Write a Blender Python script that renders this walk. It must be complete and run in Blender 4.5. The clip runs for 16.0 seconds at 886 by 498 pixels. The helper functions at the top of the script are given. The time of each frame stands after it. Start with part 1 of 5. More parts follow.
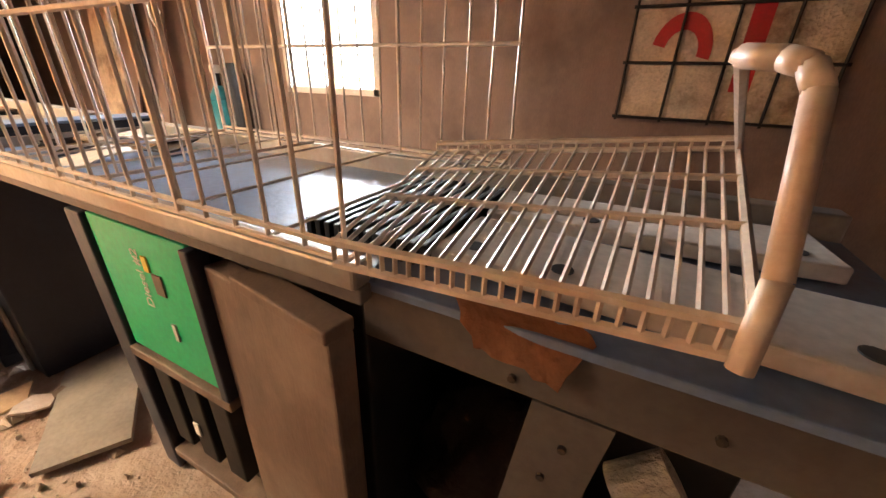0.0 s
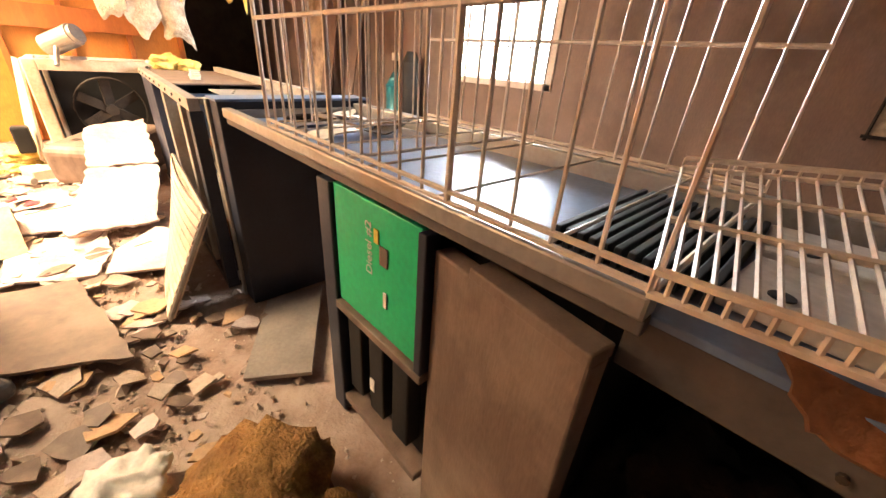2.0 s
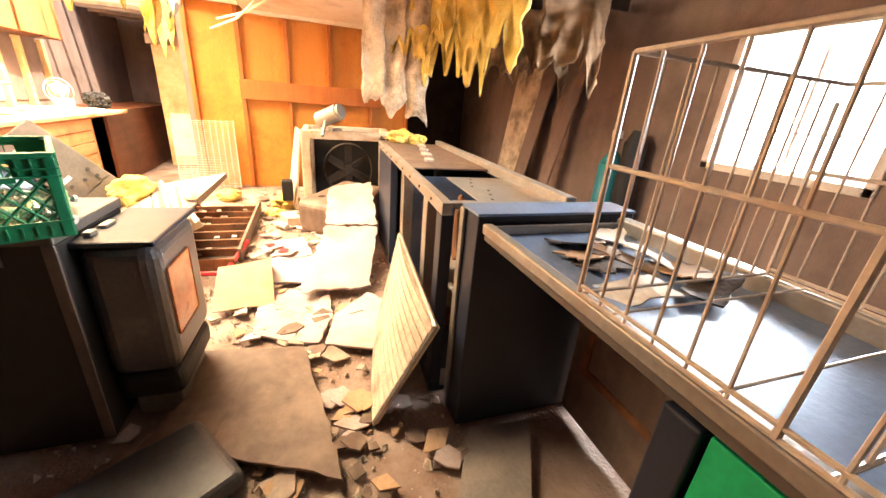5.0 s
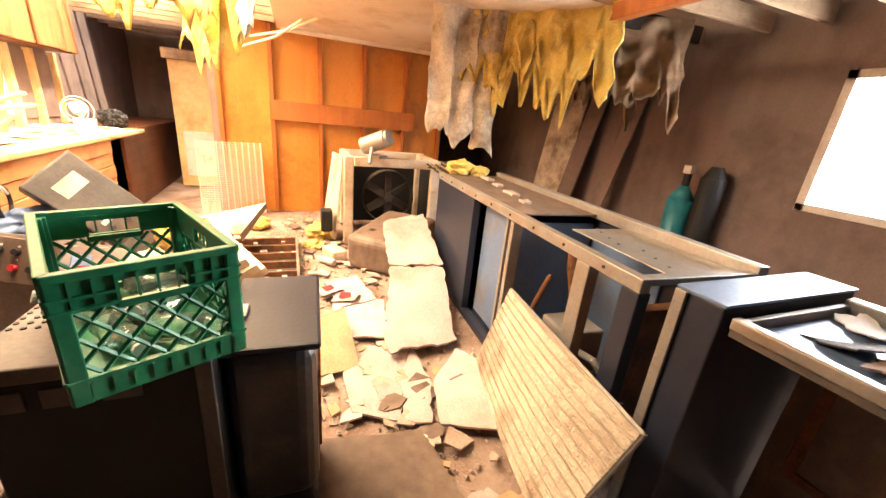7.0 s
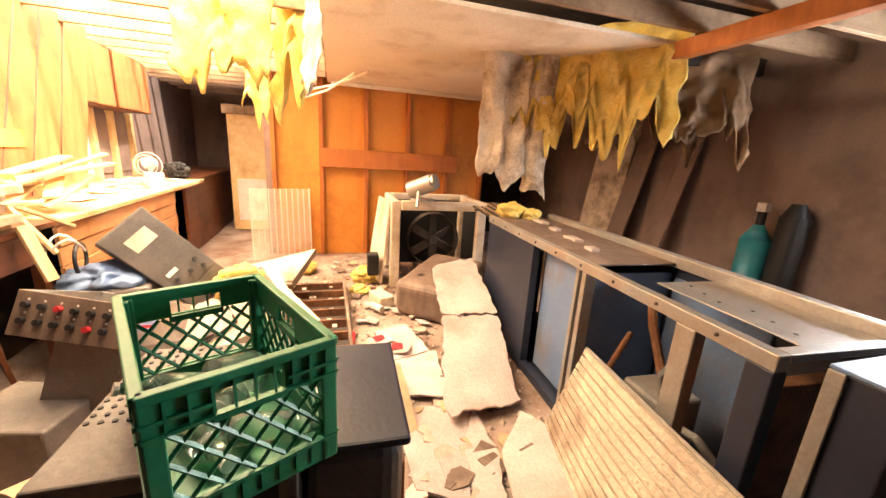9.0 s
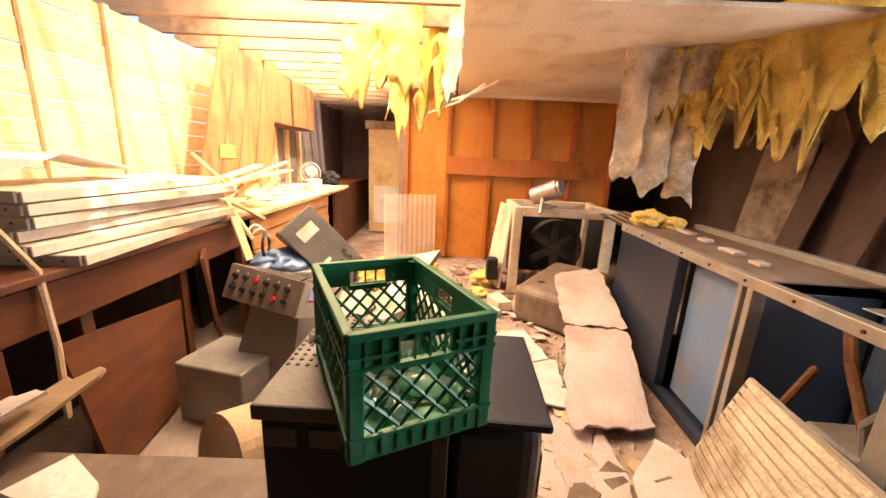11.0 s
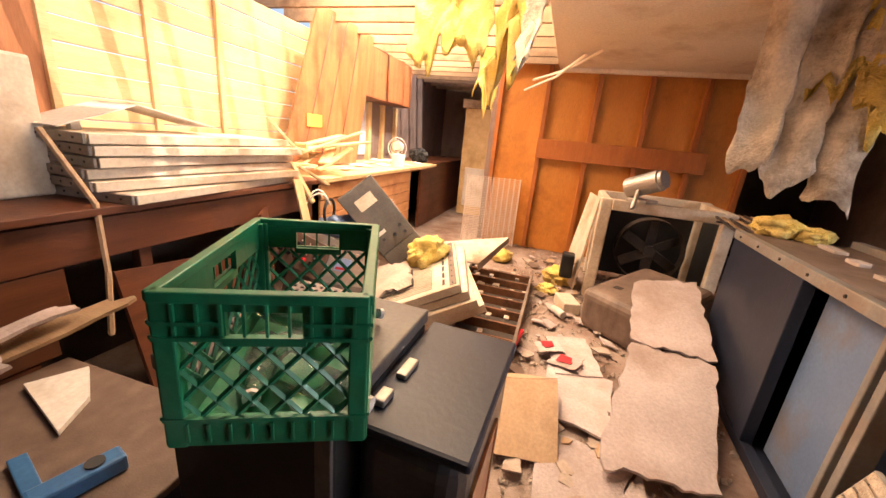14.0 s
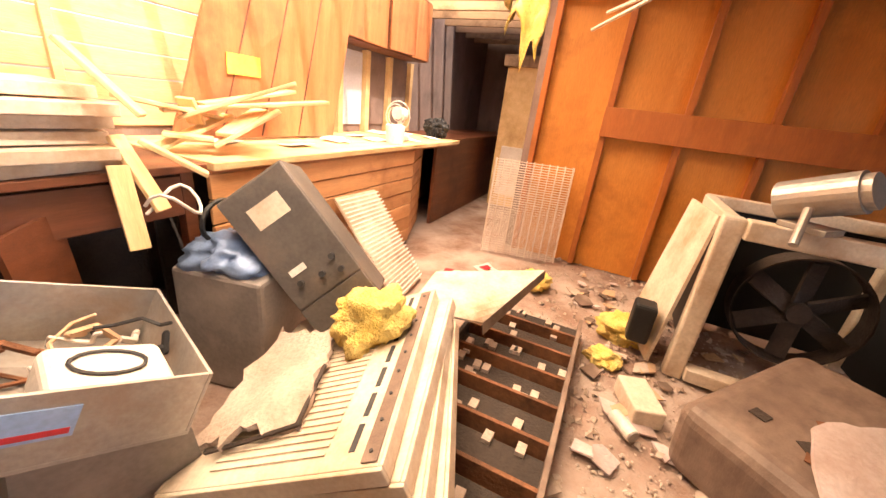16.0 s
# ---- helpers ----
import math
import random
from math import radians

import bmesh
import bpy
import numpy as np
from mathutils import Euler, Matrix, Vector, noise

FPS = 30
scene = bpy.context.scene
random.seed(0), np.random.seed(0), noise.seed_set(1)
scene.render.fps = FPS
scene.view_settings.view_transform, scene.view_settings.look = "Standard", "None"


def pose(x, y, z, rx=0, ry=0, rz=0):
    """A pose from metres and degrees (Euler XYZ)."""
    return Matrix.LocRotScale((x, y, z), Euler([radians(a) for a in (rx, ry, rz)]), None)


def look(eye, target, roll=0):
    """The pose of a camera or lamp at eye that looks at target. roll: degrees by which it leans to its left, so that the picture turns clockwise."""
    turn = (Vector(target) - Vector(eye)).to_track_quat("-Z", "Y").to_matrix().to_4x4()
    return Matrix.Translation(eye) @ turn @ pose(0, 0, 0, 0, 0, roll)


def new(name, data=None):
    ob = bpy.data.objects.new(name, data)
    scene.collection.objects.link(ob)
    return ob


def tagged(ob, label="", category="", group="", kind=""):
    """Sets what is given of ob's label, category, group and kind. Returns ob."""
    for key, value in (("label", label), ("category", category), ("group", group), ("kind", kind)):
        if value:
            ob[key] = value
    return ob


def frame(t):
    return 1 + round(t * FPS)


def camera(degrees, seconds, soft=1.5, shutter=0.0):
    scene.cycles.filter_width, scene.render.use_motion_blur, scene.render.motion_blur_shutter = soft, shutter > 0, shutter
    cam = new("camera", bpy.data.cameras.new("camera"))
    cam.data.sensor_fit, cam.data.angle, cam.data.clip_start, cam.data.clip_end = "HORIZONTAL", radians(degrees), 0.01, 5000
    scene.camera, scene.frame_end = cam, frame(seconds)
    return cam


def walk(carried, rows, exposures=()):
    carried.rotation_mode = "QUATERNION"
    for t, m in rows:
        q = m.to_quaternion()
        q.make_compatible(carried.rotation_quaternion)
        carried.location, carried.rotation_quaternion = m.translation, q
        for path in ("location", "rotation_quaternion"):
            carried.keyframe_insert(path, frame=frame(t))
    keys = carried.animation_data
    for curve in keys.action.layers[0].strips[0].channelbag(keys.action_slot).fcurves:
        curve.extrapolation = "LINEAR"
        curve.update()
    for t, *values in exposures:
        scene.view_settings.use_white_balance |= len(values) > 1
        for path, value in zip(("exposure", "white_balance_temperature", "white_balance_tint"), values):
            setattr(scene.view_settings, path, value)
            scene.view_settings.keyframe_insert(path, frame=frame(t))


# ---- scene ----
cam = camera(100.4, 16.0)
PATH = [
    (0, (0.572, 1.625, 1.272), (-0.241, 3.25, 0.436), 1.8),
    (0.5, (0.545, 1.613, 1.24), (-0.38, 3.13, 0.323), 1.9),
    (1.5, (0.482, 1.548, 1.254), (-0.66, 2.901, 0.325), 4.0),
    (2, (0.362, 1.51, 1.278), (-0.914, 2.76, 0.377), 4.3),
    (2.5, (0.154, 1.501, 1.3), (-1.268, 2.603, 0.428), 3.5),
    (3, (-0.008, 1.453, 1.379), (-1.609, 2.324, 0.556), 3.4),
    (3.5, (-0.049, 1.454, 1.454), (-1.739, 2.183, 0.673), 3.3),
    (5.8, (-0.514, 1.138, 1.447), (-2.275, 1.779, 0.747), 5.1),
    (6, (-0.567, 1.001, 1.492), (-2.312, 1.68, 0.79), 5.4),
    (6.5, (-0.712, 0.773, 1.525), (-2.461, 1.463, 0.844), 5.5),
    (7, (-0.911, 0.723, 1.53), (-2.661, 1.436, 0.875), 5.7),
    (7.5, (-1.037, 0.694, 1.555), (-2.797, 1.405, 0.923), 5.6),
    (8, (-1.074, 0.67, 1.575), (-2.868, 1.333, 0.992), 5.3),
    (8.2, (-1.07, 0.656, 1.59), (-2.883, 1.295, 1.037), 5.0),
    (10.3, (-1.215, 0.514, 1.562), (-3.15, 0.809, 1.153), 1.9),
    (10.5, (-1.18, 0.54, 1.563), (-3.127, 0.718, 1.14), 1.8),
    (11, (-1.083, 0.477, 1.524), (-3.027, 0.447, 1.055), 2.7),
    (11.5, (-0.961, 0.432, 1.51), (-2.875, 0.148, 1.004), 2.9),
    (12, (-0.863, 0.416, 1.503), (-2.739, -0.044, 0.984), 3.6),
    (12.5, (-0.807, 0.474, 1.489), (-2.671, -0.034, 0.973), 4.1),
    (13, (-0.809, 0.552, 1.477), (-2.673, 0.04, 0.964), 4.2),
    (13.5, (-0.983, 0.666, 1.464), (-2.841, 0.146, 0.937), 4.2),
    (14, (-1.342, 0.836, 1.463), (-3.174, 0.273, 0.889), 5.6),
    (14.5, (-1.706, 0.854, 1.487), (-3.526, 0.289, 0.88), 6.5),
    (15, (-2.217, 0.811, 1.47), (-4.027, 0.224, 0.854), 7.0),
    (15.5, (-2.634, 0.737, 1.41), (-4.423, 0.115, 0.77), 7.1),
    (16, (-2.899, 0.649, 1.422), (-4.605, -0.105, 0.7), 7.1),
]
walk(cam, [(t, look(eye, target, roll)) for t, eye, target, roll in PATH], [(0, 2.5, 6700, 11), (3.7, 2.3, 6800, 11), (7, 1.55, 7000, 14), (10.5, 0.97, 7000, 17), (12.5, 0.57, 6650, 19), (14.5, 0.48, 6750, 21), (16, 0.58, 6750, 21)])

# ---- light ----
world = bpy.data.worlds.new("sky")
scene.world = world
world.use_nodes = True
wn = world.node_tree.nodes
sky = wn.new("ShaderNodeTexSky")
sky.sky_type, sky.sun_disc = "NISHITA", False
sky.sun_elevation, sky.sun_rotation = radians(48), radians(20)
wn["Background"].inputs[1].default_value = 0.15
world.node_tree.links.new(sky.outputs[0], wn["Background"].inputs[0])
sun = new("sun", bpy.data.lights.new("sun", "SUN"))
sun.data.energy, sun.data.angle, sun.data.color = 4.0, radians(0.6), (1.0, 0.9, 0.74)
sun.matrix_world = look((0, 3.0, 6.0), (-1.2, -1.6, 0))


def sky_lamp(name, m, sx, sy, watts, color):
    lamp = new(name, bpy.data.lights.new(name, "AREA"))
    lamp.data.shape, lamp.data.size, lamp.data.size_y = "RECTANGLE", sx, sy
    lamp.data.energy, lamp.data.color = watts, color
    lamp.matrix_world = m
    return lamp


sky_lamp("roof_hole_daylight", look((-4.9, -0.75, 2.97), (-5.1, -0.5, 0)), 5.2, 2.1, 530, (1.0, 0.76, 0.48))
sky_lamp("window_daylight", look((-2.13, 4.75, 1.65), (-2.13, 0, 1.0)), 1.0, 0.95, 55, (0.9, 0.95, 1.0))

# ---- materials ----


def material(name, a, b, rough=0.75, metal=0.0, scale=6.0, bump=0.15, dirt=None, amount=0.45, stretch=(1, 1, 1), fine=60.0, vary=0.0, trans=0.0, sheen=0.0):
    """Two colours mixed by coarse noise, a dirt colour in blotches, fine grain in the bump."""
    mt = bpy.data.materials.new(name)
    mt.use_nodes = True
    nt = mt.node_tree
    nd, ln = nt.nodes, nt.links
    bs = nd["Principled BSDF"]
    tc = nd.new("ShaderNodeTexCoord")
    mp = nd.new("ShaderNodeMapping")
    mp.inputs["Scale"].default_value = stretch
    ln.new(tc.outputs["Object"], mp.inputs[0])
    n1 = nd.new("ShaderNodeTexNoise")
    n1.inputs["Scale"].default_value, n1.inputs["Detail"].default_value = scale, 6
    n2 = nd.new("ShaderNodeTexNoise")
    n2.inputs["Scale"].default_value, n2.inputs["Detail"].default_value = fine, 4
    n3 = nd.new("ShaderNodeTexNoise")
    n3.inputs["Scale"].default_value, n3.inputs["Detail"].default_value, n3.inputs["Roughness"].default_value = scale * 0.37 + 0.6, 8, 0.65
    ln.new(mp.outputs[0], n1.inputs[0]), ln.new(mp.outputs[0], n2.inputs[0]), ln.new(tc.outputs["Object"], n3.inputs[0])
    mix = nd.new("ShaderNodeMix")
    mix.data_type = "RGBA"
    ramp = nd.new("ShaderNodeMapRange")
    ramp.inputs[1].default_value, ramp.inputs[2].default_value = 0.3, 0.7
    ln.new(n1.outputs[0], ramp.inputs[0]), ln.new(ramp.outputs[0], mix.inputs[0])
    mix.inputs[6].default_value, mix.inputs[7].default_value = (*a, 1), (*b, 1)
    last = mix.outputs[2]
    grain = nd.new("ShaderNodeMix")
    grain.data_type, grain.blend_type = "RGBA", "MULTIPLY"
    gr = nd.new("ShaderNodeMapRange")
    gr.inputs[1].default_value, gr.inputs[2].default_value, gr.inputs[3].default_value, gr.inputs[4].default_value = 0.3, 0.7, 0.86, 1.06
    ln.new(n2.outputs[0], gr.inputs[0])
    comb = nd.new("ShaderNodeCombineColor")
    for i in range(3):
        ln.new(gr.outputs[0], comb.inputs[i])
    grain.inputs[0].default_value = 1.0
    ln.new(last, grain.inputs[6]), ln.new(comb.outputs[0], grain.inputs[7])
    last = grain.outputs[2]
    if dirt:
        dm = nd.new("ShaderNodeMix")
        dm.data_type = "RGBA"
        dr = nd.new("ShaderNodeMapRange")
        dr.inputs[1].default_value, dr.inputs[2].default_value, dr.inputs[4].default_value = 0.62 - amount * 0.35, 0.78 - amount * 0.25, 0.85
        ln.new(n3.outputs[0], dr.inputs[0]), ln.new(dr.outputs[0], dm.inputs[0]), ln.new(last, dm.inputs[6])
        dm.inputs[7].default_value = (*dirt, 1)
        last = dm.outputs[2]
    if vary:
        oi = nd.new("ShaderNodeObjectInfo")
        hv = nd.new("ShaderNodeHueSaturation")
        vr = nd.new("ShaderNodeMapRange")
        vr.inputs[3].default_value, vr.inputs[4].default_value = 1 - vary, 1 + vary
        ln.new(oi.outputs["Random"], vr.inputs[0]), ln.new(vr.outputs[0], hv.inputs["Value"]), ln.new(last, hv.inputs["Color"])
        last = hv.outputs[0]
    ln.new(last, bs.inputs["Base Color"])
    rr = nd.new("ShaderNodeMapRange")
    rr.inputs[3].default_value, rr.inputs[4].default_value = max(0.05, rough - 0.15), min(1, rough + 0.15)
    ln.new(n3.outputs[0], rr.inputs[0]), ln.new(rr.outputs[0], bs.inputs["Roughness"])
    bs.inputs["Metallic"].default_value = metal
    bs.inputs["Transmission Weight"].default_value = trans
    bp = nd.new("ShaderNodeBump")
    bp.inputs["Strength"].default_value, bp.inputs["Distance"].default_value = bump, 0.02
    add = nd.new("ShaderNodeMath")
    ln.new(n1.outputs[0], add.inputs[0]), ln.new(n2.outputs[0], add.inputs[1])
    ln.new(add.outputs[0], bp.inputs["Height"]), ln.new(bp.outputs[0], bs.inputs["Normal"])
    return mt


DUST = (0.36, 0.29, 0.24)
M_FLOOR = material("dirty_floor", (0.16, 0.085, 0.055), (0.32, 0.2, 0.15), 0.8, 0, 3, 0.5, (0.46, 0.37, 0.32), 0.7)
M_GYP = material("plasterboard", (0.52, 0.43, 0.42), (0.62, 0.53, 0.52), 0.9, 0, 4, 0.35, (0.38, 0.27, 0.22), 0.5, vary=0.15)
M_WALL = material("sooty_panelling", (0.2, 0.14, 0.12), (0.26, 0.19, 0.165), 0.7, 0, 3, 0.08, (0.12, 0.085, 0.07), 0.35, (2, 2, 0.5))
M_ORANGE = material("orange_stained_plywood", (0.55, 0.2, 0.03), (0.66, 0.27, 0.05), 0.6, 0, 2.5, 0.1, (0.34, 0.11, 0.02), 0.3, (2, 2, 0.25))
M_STUD = material("orange_stud_timber", (0.36, 0.1, 0.018), (0.45, 0.14, 0.025), 0.65, 0, 4, 0.15, (0.25, 0.08, 0.02), 0.3, (3, 3, 0.3))
M_WOOD = material("reddish_wood_panelling", (0.36, 0.13, 0.05), (0.46, 0.19, 0.08), 0.55, 0, 4, 0.12, (0.2, 0.07, 0.035), 0.35, (4, 4, 0.3), vary=0.1)
M_LAP = material("orange_lap_boards", (0.5, 0.24, 0.1), (0.62, 0.33, 0.15), 0.6, 0, 4, 0.12, (0.3, 0.12, 0.05), 0.3, (0.3, 4, 4), vary=0.1)
M_DARKWOOD = material("dark_counter_wood", (0.11, 0.034, 0.014), (0.17, 0.055, 0.022), 0.5, 0, 5, 0.12, (0.08, 0.03, 0.02), 0.35, (0.3, 4, 4), vary=0.1)
M_PLANK = material("pale_pine_boards", (0.62, 0.42, 0.2), (0.72, 0.52, 0.28), 0.7, 0, 4, 0.15, (0.4, 0.24, 0.1), 0.3, (0.3, 3, 3), vary=0.12)
M_CEIL = material("cream_ceiling_board", (0.8, 0.68, 0.54), (0.84, 0.72, 0.58), 0.9, 0, 2, 0.06, (0.5, 0.34, 0.2), 0.3)
# also the painted-in shade of the store walls and counter recesses
M_DARK = material("dark_timber_and_shade", (0.035, 0.025, 0.02), (0.06, 0.042, 0.032), 0.9, 0, 6, 0.4, (0.02, 0.015, 0.012), 0.4)
M_JOIST = material("weathered_joist", (0.3, 0.19, 0.11), (0.42, 0.28, 0.17), 0.8, 0, 5, 0.2, (0.12, 0.07, 0.04), 0.4, (3, 0.4, 3))
M_WOOLB = material("browned_glass_wool", (0.3, 0.14, 0.045), (0.5, 0.27, 0.09), 1.0, 0, 14, 1.0, (0.16, 0.08, 0.04), 0.45, fine=110)
M_YELLOW = material("glass_wool", (0.8, 0.55, 0.11), (0.86, 0.68, 0.24), 1.0, 0, 9, 0.9, (0.5, 0.3, 0.08), 0.35, fine=90)
M_FOIL = material("paper_facing", (0.66, 0.54, 0.42), (0.78, 0.67, 0.54), 0.75, 0, 7, 0.7, (0.2, 0.13, 0.08), 0.5)
M_NAVY = material("navy_painted_steel", (0.014, 0.018, 0.035), (0.022, 0.028, 0.05), 0.45, 0.0, 5, 0.05, (0.035, 0.035, 0.045), 0.12)
M_BLUE = material("blue_grey_steel", (0.15, 0.23, 0.4), (0.2, 0.29, 0.47), 0.4, 0.2, 4, 0.06, (0.2, 0.16, 0.13), 0.3)
M_STEEL = material("dusty_bare_steel", (0.34, 0.33, 0.32), (0.45, 0.43, 0.4), 0.42, 0.55, 6, 0.08, (0.36, 0.27, 0.2), 0.45)
M_DSTEEL = material("dull_dark_steel", (0.1, 0.09, 0.085), (0.15, 0.135, 0.125), 0.55, 0.3, 6, 0.08, (0.2, 0.15, 0.12), 0.3)
M_GREY = material("grey_enamel_steel", (0.2, 0.175, 0.16), (0.27, 0.24, 0.22), 0.45, 0.1, 5, 0.06, DUST, 0.4)
M_STOVE = material("scuffed_dark_enamel", (0.07, 0.07, 0.08), (0.11, 0.11, 0.12), 0.35, 0.2, 5, 0.06, (0.25, 0.2, 0.17), 0.2)
M_CREAM = material("cream_enamel", (0.66, 0.57, 0.46), (0.7, 0.61, 0.5), 0.5, 0, 5, 0.1, (0.4, 0.26, 0.15), 0.5)
# also the painted-in shade of the dispenser's open bay
M_BLACK = material("black_plastic_and_shade", (0.006, 0.006, 0.007), (0.011, 0.011, 0.012), 0.6, 0, 6, 0.05, (0.03, 0.025, 0.022), 0.1)
M_BROWN = material("brown_dusty_panel", (0.13, 0.085, 0.065), (0.19, 0.13, 0.1), 0.6, 0, 5, 0.12, (0.3, 0.22, 0.17), 0.4, (3, 3, 0.6))
M_GREEN = material("bright_green_panel", (0.0, 0.44, 0.17), (0.0, 0.5, 0.2), 0.4, 0, 3, 0.03, (0.02, 0.34, 0.14), 0.15)
M_CRATE = material("green_crate_plastic", (0.0, 0.15, 0.065), (0.005, 0.19, 0.085), 0.42, 0, 5, 0.04, (0.1, 0.2, 0.13), 0.2)
M_WIRE = material("cream_coated_wire", (0.66, 0.55, 0.46), (0.74, 0.63, 0.53), 0.4, 0, 10, 0.05, (0.4, 0.22, 0.12), 0.25)
M_WHITE = material("dusty_white_paint", (0.68, 0.62, 0.56), (0.76, 0.71, 0.66), 0.6, 0, 5, 0.08, (0.45, 0.36, 0.29), 0.35)
M_RED = material("red_paint", (0.5, 0.02, 0.03), (0.6, 0.03, 0.04), 0.5, 0, 6, 0.05, (0.3, 0.05, 0.04), 0.3)
M_TEAL = material("teal_cylinder_paint", (0.02, 0.2, 0.26), (0.03, 0.26, 0.33), 0.4, 0, 6, 0.05, (0.06, 0.1, 0.11), 0.3)
M_CARD = material("brown_cardboard", (0.5, 0.33, 0.2), (0.58, 0.4, 0.26), 0.9, 0, 5, 0.15, (0.35, 0.22, 0.14), 0.35)
M_PAPER = material("white_paper", (0.7, 0.66, 0.62), (0.78, 0.74, 0.7), 0.85, 0, 6, 0.1, (0.5, 0.42, 0.35), 0.25)
M_LABEL = material("blue_label", (0.3, 0.45, 0.7), (0.36, 0.5, 0.75), 0.5, 0, 8, 0.03)
M_INK = material("dark_ink", (0.03, 0.03, 0.035), (0.05, 0.05, 0.05), 0.7, 0, 8, 0.02)
M_YLABEL = material("yellow_label", (0.75, 0.55, 0.08), (0.8, 0.6, 0.12), 0.6, 0, 8, 0.03)
M_FLAME = material("printed_flame_panel", (0.7, 0.16, 0.05), (0.8, 0.42, 0.16), 0.3, 0, 14, 0.02)
M_BLUEP = material("blue_plastic", (0.03, 0.13, 0.32), (0.05, 0.18, 0.4), 0.35, 0, 6, 0.04)
M_RUBBLE = material("plaster_rubble", (0.42, 0.33, 0.27), (0.6, 0.5, 0.43), 0.95, 0, 2, 0.4, (0.24, 0.15, 0.1), 0.45)
M_RUST = material("rusted_iron", (0.2, 0.08, 0.035), (0.3, 0.13, 0.06), 0.8, 0.2, 12, 0.4, (0.08, 0.04, 0.025), 0.4)
M_SHOP = material("pale_blue_door_panel", (0.5, 0.52, 0.62), (0.6, 0.62, 0.7), 0.6, 0, 4, 0.04)
M_GLASS = bpy.data.materials.new("window_glass")
M_GLASS.use_nodes = True
gb = M_GLASS.node_tree.nodes["Principled BSDF"]
gb.inputs["Transmission Weight"].default_value, gb.inputs["Roughness"].default_value, gb.inputs["Base Color"].default_value = 1.0, 0.08, (0.95, 0.97, 0.95, 1)
M_BOTTLE = bpy.data.materials.new("bottle_glass")
M_BOTTLE.use_nodes = True
gb = M_BOTTLE.node_tree.nodes["Principled BSDF"]
gb.inputs["Transmission Weight"].default_value, gb.inputs["Roughness"].default_value, gb.inputs["Base Color"].default_value = 0.9, 0.1, (0.7, 0.85, 0.75, 1)

# ---- shape helpers ----
rnd = random.Random(7)


def link(name, bm, mat, parent=None, label="", smooth=False):
    me = bpy.data.meshes.new(name)
    bmesh.ops.recalc_face_normals(bm, faces=bm.faces[:])
    bm.to_mesh(me)
    bm.free()
    if mat:
        me.materials.append(mat)
    if smooth or name in ("wool", "crust", "inner_casting", "pump_casting"):
        for f in me.polygons:
            f.use_smooth = True
    ob = new(name, me)
    ob.parent = parent
    if label:
        ob["label"] = label
    return ob


def part(name, bm, mat, parent, label="", smooth=False):
    return link(name, bm, mat, parent, label, smooth)


def thing(name, m, label, category, group="", kind=""):
    ob = new(name)
    ob.empty_display_size = 0.1
    ob.matrix_basis = m
    return tagged(ob, label, category, group, kind)


def add_box(bm, lo, hi, m=None, bev=0.0):
    size = [max(1e-4, h - l) for l, h in zip(lo, hi)]
    mid = [(h + l) / 2 for l, h in zip(lo, hi)]
    mm = Matrix.Translation(mid) @ Matrix.Diagonal((*size, 1))
    if m is not None:
        mm = m @ mm
    r = bmesh.ops.create_cube(bm, size=1, matrix=mm)
    if bev:
        ed = list({e for v in r["verts"] for e in v.link_edges})
        bmesh.ops.bevel(bm, geom=ed, offset=bev, segments=4 if bev > 0.02 else 2, profile=0.5, affect="EDGES")
    return bm


def box(lo, hi, bev=0.004, m=None):
    return add_box(bmesh.new(), lo, hi, m, bev)


def add_rod(bm, a, b, r, seg=8, r2=None):
    a, b = Vector(a), Vector(b)
    d = b - a
    if d.length < 1e-5:
        return bm
    mm = Matrix.Translation((a + b) / 2) @ d.to_track_quat("Z", "Y").to_matrix().to_4x4()
    bmesh.ops.create_cone(bm, cap_ends=True, segments=seg, radius1=r, radius2=r if r2 is None else r2, depth=d.length, matrix=mm)
    return bm


def rod(a, b, r, seg=10, r2=None):
    return add_rod(bmesh.new(), a, b, r, seg, r2)


def tube(points, r, seg=8):
    bm = bmesh.new()
    for a, b in zip(points, points[1:]):
        add_rod(bm, a, b, r, seg)
        bmesh.ops.create_icosphere(bm, subdivisions=1, radius=r, matrix=Matrix.Translation(b))
    return bm


